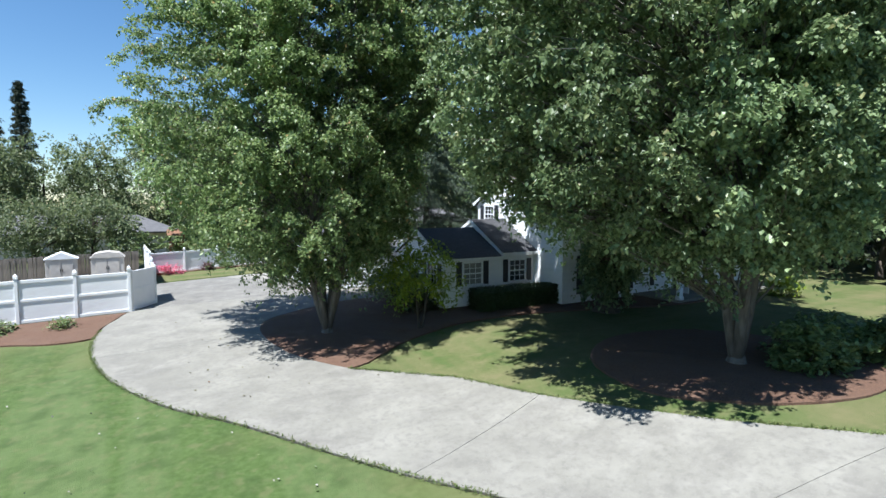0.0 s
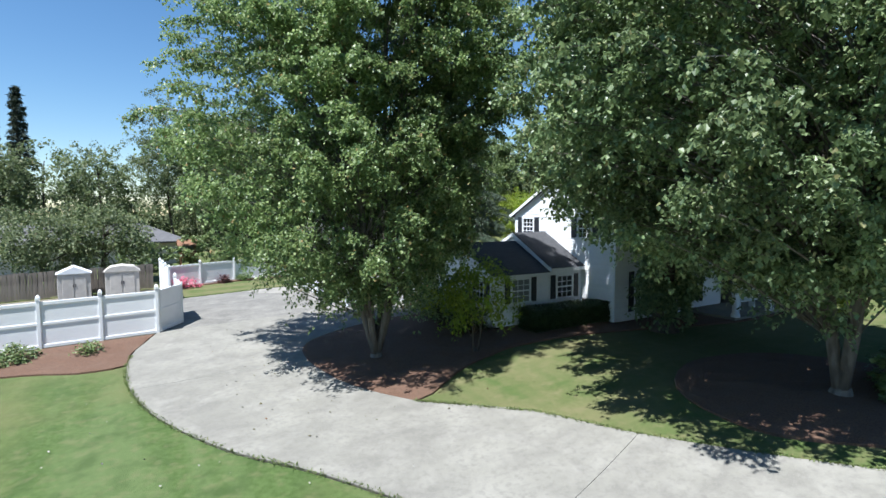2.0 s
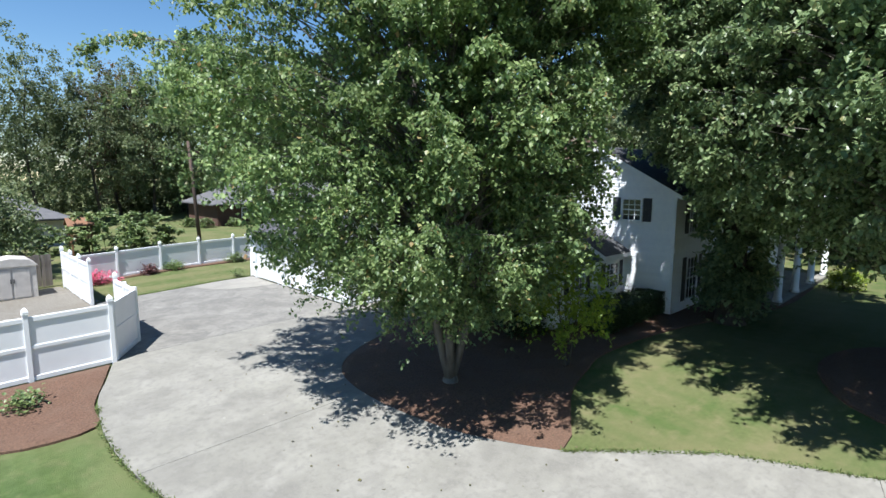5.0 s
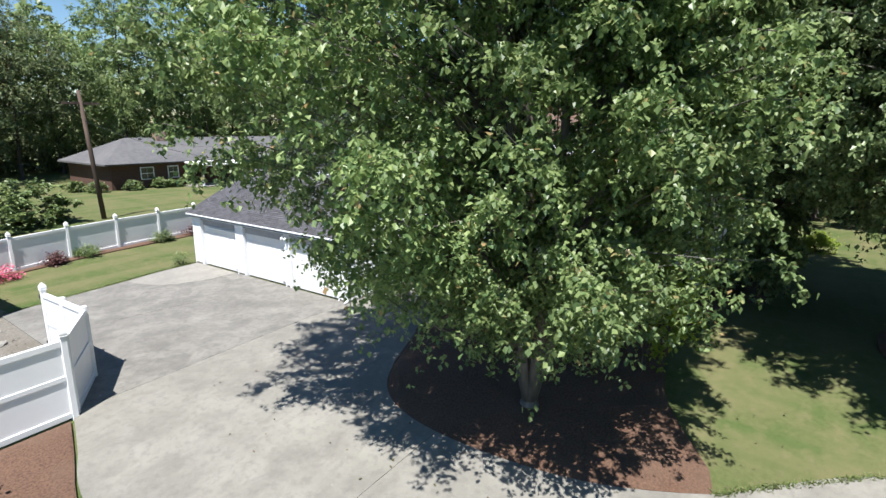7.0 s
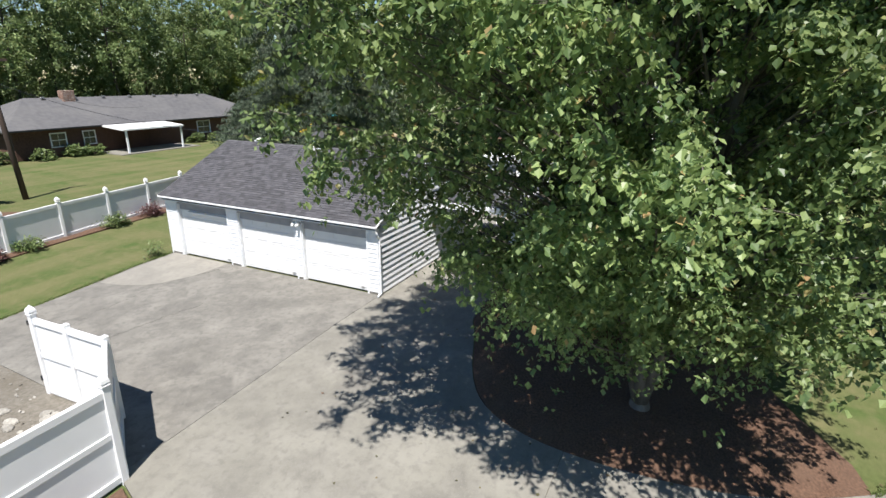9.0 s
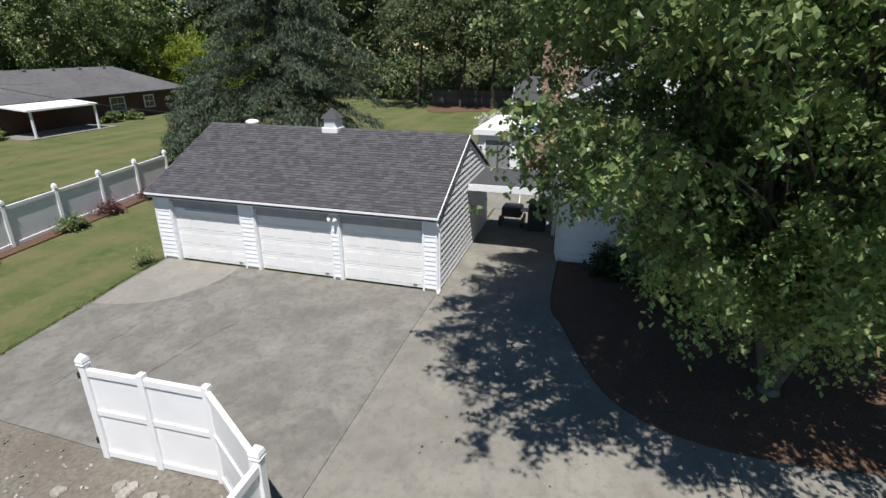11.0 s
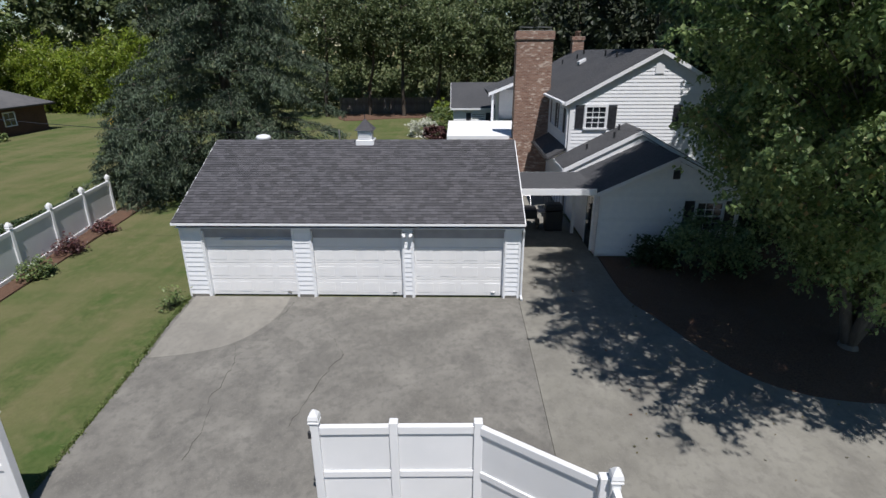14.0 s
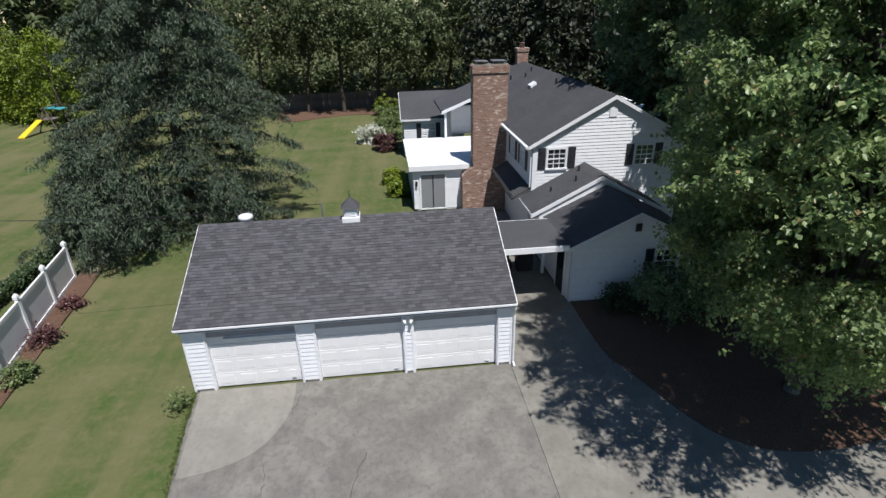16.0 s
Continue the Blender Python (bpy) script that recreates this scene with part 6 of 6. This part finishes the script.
for i, (x, y) in enumerate(((12.0, 41.5), (14.8, 41.7), (16.2, 41.4), (9.0, 42.0), (8.0, 44.0), (30.0, 41.3), (27.5, 41.5))):
    bush("rounded shrub before the brick ranch house", x, y, (1.0, 0.8, 1.0), 40, 24, 0.16, SHRUB, 450 + i, group="ranch house shrubs")
for i, (x, y, r, h) in enumerate(((-3.6, 27.0, 3.0, 3.3), (-0.6, 27.5, 2.2, 2.8), (-8.5, 29, 2.6, 2.6))):
    bush("large rounded shrub in the neighbouring garden", x, y, (r, r, h), 120, 36, 0.2, SHRUB, 460 + i, group="neighbour shrubs")


bed("bark mulch in the neighbouring garden beyond the fence", smooth_line([(-3.5, 19.8), (-0.5, 19.4), (1.6, 20.6), (0.6, 23.5), (-1.8, 24.0)], 3, True))
bed("bark mulch at the end of the garden", smooth_line([(44, 14), (46.5, 8), (46, 3), (44, -2), (50, -6), (51, 5), (50.4, 15)], 3, True))


# ---- play things and small objects ----
def playset(x, y, turn=0.0):
    p = tagged(empty("swing_set", x, y), "weathered wooden swing set with a yellow slide", "swing set")
    for dx in (-1.4, 1.4):
        for dy in (-0.9, 0.9):
            part("leg", tube([(x + dx, y + dy, 0), (x + dx * 0.85, y, 2.4)], 0.06, 6), OLD_WOOD, p)
    part("beam", tube([(x - 1.6, y, 2.4), (x + 1.6, y, 2.4)], 0.07, 6), OLD_WOOD, p)
    part("platform", box((x - 1.3, y - 0.6, 1.2), (x + 0.1, y + 0.6, 1.28), 0.01), OLD_WOOD, p)
    part("railing", join_bms([box((x - 1.3, y - 0.6 + 0.2 * k, 1.28), (x - 1.25, y - 0.55 + 0.2 * k, 1.9)) for k in range(7)]), OLD_WOOD, p)
    part("slide", slab([(x - 1.35, y + 0.9, 1.3), (x - 1.35, y + 0.35, 1.3), (x - 4.0, y + 0.9, 0.1), (x - 4.0, y + 1.5, 0.1)], 0.1), YELLOW, p, "yellow plastic slide")
    part("awning", slab([(x + 0.2, y - 0.8, 2.0), (x + 1.5, y - 0.8, 2.0), (x + 1.5, y + 0.8, 2.2), (x + 0.2, y + 0.8, 2.2)], 0.04), TEAL, p, "teal canvas awning")


playset(45.5, 37.5)


def play_house(x, y):
    p = tagged(empty("play_house", x, y), "small reddish wooden play tower", "play house")
    z = ground_z(x, y)
    for dx in (-0.6, 0.6):
        for dy in (-0.6, 0.6):
            part("post", box((x + dx - 0.05, y + dy - 0.05, z), (x + dx + 0.05, y + dy + 0.05, z + 2.2)), CEDAR, p)
    part("floor", box((x - 0.68, y - 0.68, z + 0.95), (x + 0.68, y + 0.68, z + 1.02)), CEDAR, p)
    part("side_panel", join_bms([box((x - 0.7, y - 0.7, z + 1.1 + 0.16 * k), (x + 0.7, y - 0.66, z + 1.22 + 0.16 * k)) for k in range(4)]), CEDAR, p)
    part("roof", slab([(x - 0.85, y - 0.85, z + 2.2), (x + 0.85, y - 0.85, z + 2.2), (x + 0.85, y, z + 2.75), (x - 0.85, y, z + 2.75)], 0.05), CEDAR, p)
    part("roof", slab([(x - 0.85, y + 0.85, z + 2.2), (x + 0.85, y + 0.85, z + 2.2), (x + 0.85, y, z + 2.75), (x - 0.85, y, z + 2.75)], 0.05), CEDAR, p)


play_house(-5.2, 27.5)


def ac_unit(x, y):
    a = tagged(empty("air_conditioner", x, y), "dark outdoor air-conditioning unit by the wing wall", "air conditioner")
    z = ground_z(x, y) + 0.04
    part("casing", box((x - 0.36, y - 0.36, z), (x + 0.36, y + 0.36, z + 0.75), 0.04), DARK, a)
    part("fan_guard", lathe([(0.3, z + 0.752), (0.3, z + 0.775), (0.1, z + 0.8)], x, y, 20), METAL, a, "grey round fan guard", True)


ac_unit(3.0, -6.3)


def rocks(label, spots, seed, size=0.14):
    rng = random.Random(seed)
    for x, y in spots:
        bm = bmesh.new()
        bmesh.ops.create_icosphere(bm, subdivisions=2, radius=size * rng.uniform(0.6, 1.4))
        k = rng.uniform(0, 50)
        for v in bm.verts:
            v.co *= 1 + 0.35 * noise.noise(v.co * 5 + Vector((k, 0, 0)))
            v.co.z *= 0.6
        ob = part("rock", bm, STONE, None)
        ob.location = (x, y, ground_z(x, y) + size * 0.2)
        tagged(ob, label, "rock", "rocks in the yard")


rr = random.Random(8)
rocks("pale rough rock lying in the gravel yard", [(-10.2 + rr.uniform(-1.6, 1.6), 7.0 + rr.uniform(-1.5, 1.5)) for _ in range(14)], 9)
rocks("broken pale rubble piled in the dirt by the gate", [(-9.1 + rr.uniform(-0.8, 0.75), 3.1 + rr.uniform(-1.3, 1.1)) for _ in range(30)], 10, 0.1)


def litter(label, name, n, x0, x1, y0, y1, size, material, seed, lift=0.0):
    """Scattered chips, leaves or pebbles."""
    rng = np.random.default_rng(seed)
    c = np.stack([rng.uniform(x0, x1, n), rng.uniform(y0, y1, n), np.zeros(n)], 1)
    c[:, 2] = [ground_z(x, y) + 0.02 + lift for x, y in c[:, :2]]
    v, f = leaves(c, 0.0, 1, size, rng, 0.0, 0.5)
    tagged(raw(name, v, f, material, None, "stuff"), label, "litter")


litter("pale pebbles and chips strewn on the gravel", "pebbles", 420, -11.5, -8.1, 0.2, 8.5, 0.07, STONE, 21)
litter("small pale petals fallen on the lawn", "petals", 90, -13, -3, -22, -6, 0.06, STONE, 22)
litter("dry leaves fallen on the concrete", "fallen_leaves", 160, -7.5, 3, -14, -1.5, 0.07, LEAF_RUST, 23, 0.03)


# ---- ragged lawn edges ----
BLADE = leaf_mat("grass blade", (0.08, 0.125, 0.03), (0.15, 0.19, 0.06), (0.19, 0.17, 0.08), 0.3, 0.6, 0.12, 0.35)

def edge_tufts(label, line, n, seed):
    rng = np.random.default_rng(seed)
    pts = np.array(line)
    k = rng.integers(0, len(pts) - 1, n)
    p = pts[k] + (pts[k + 1] - pts[k]) * rng.random((n, 1)) + rng.normal(0, 0.035, (n, 2))
    c = np.concatenate([p, np.array([[ground_z(*q) + 0.01] for q in p])], 1)
    v, f = leaves(c, 0.02, 3, 0.085, rng, -0.6, 0.12)
    tagged(raw("grass_edge", v, f, BLADE, None, "stuff"), label, "grass")


edge_tufts("ragged grass overhanging the concrete edge", DRIVE[:40], 900, 41)
edge_tufts("ragged grass overhanging the concrete edge of the back lawn", [(-7.75, 9.2), (-4.1, 9.5), (-1.15, 9.85), (-0.1, 9.95)], 900, 42)
edge_tufts("ragged grass overhanging the drive before the house", [(-2.75, -12.7), (-1.7, -13.75), (-0.3, -15.3), (0.9, -18.0), (3.0, -21.9), (4.7, -24.4)], 1300, 43)
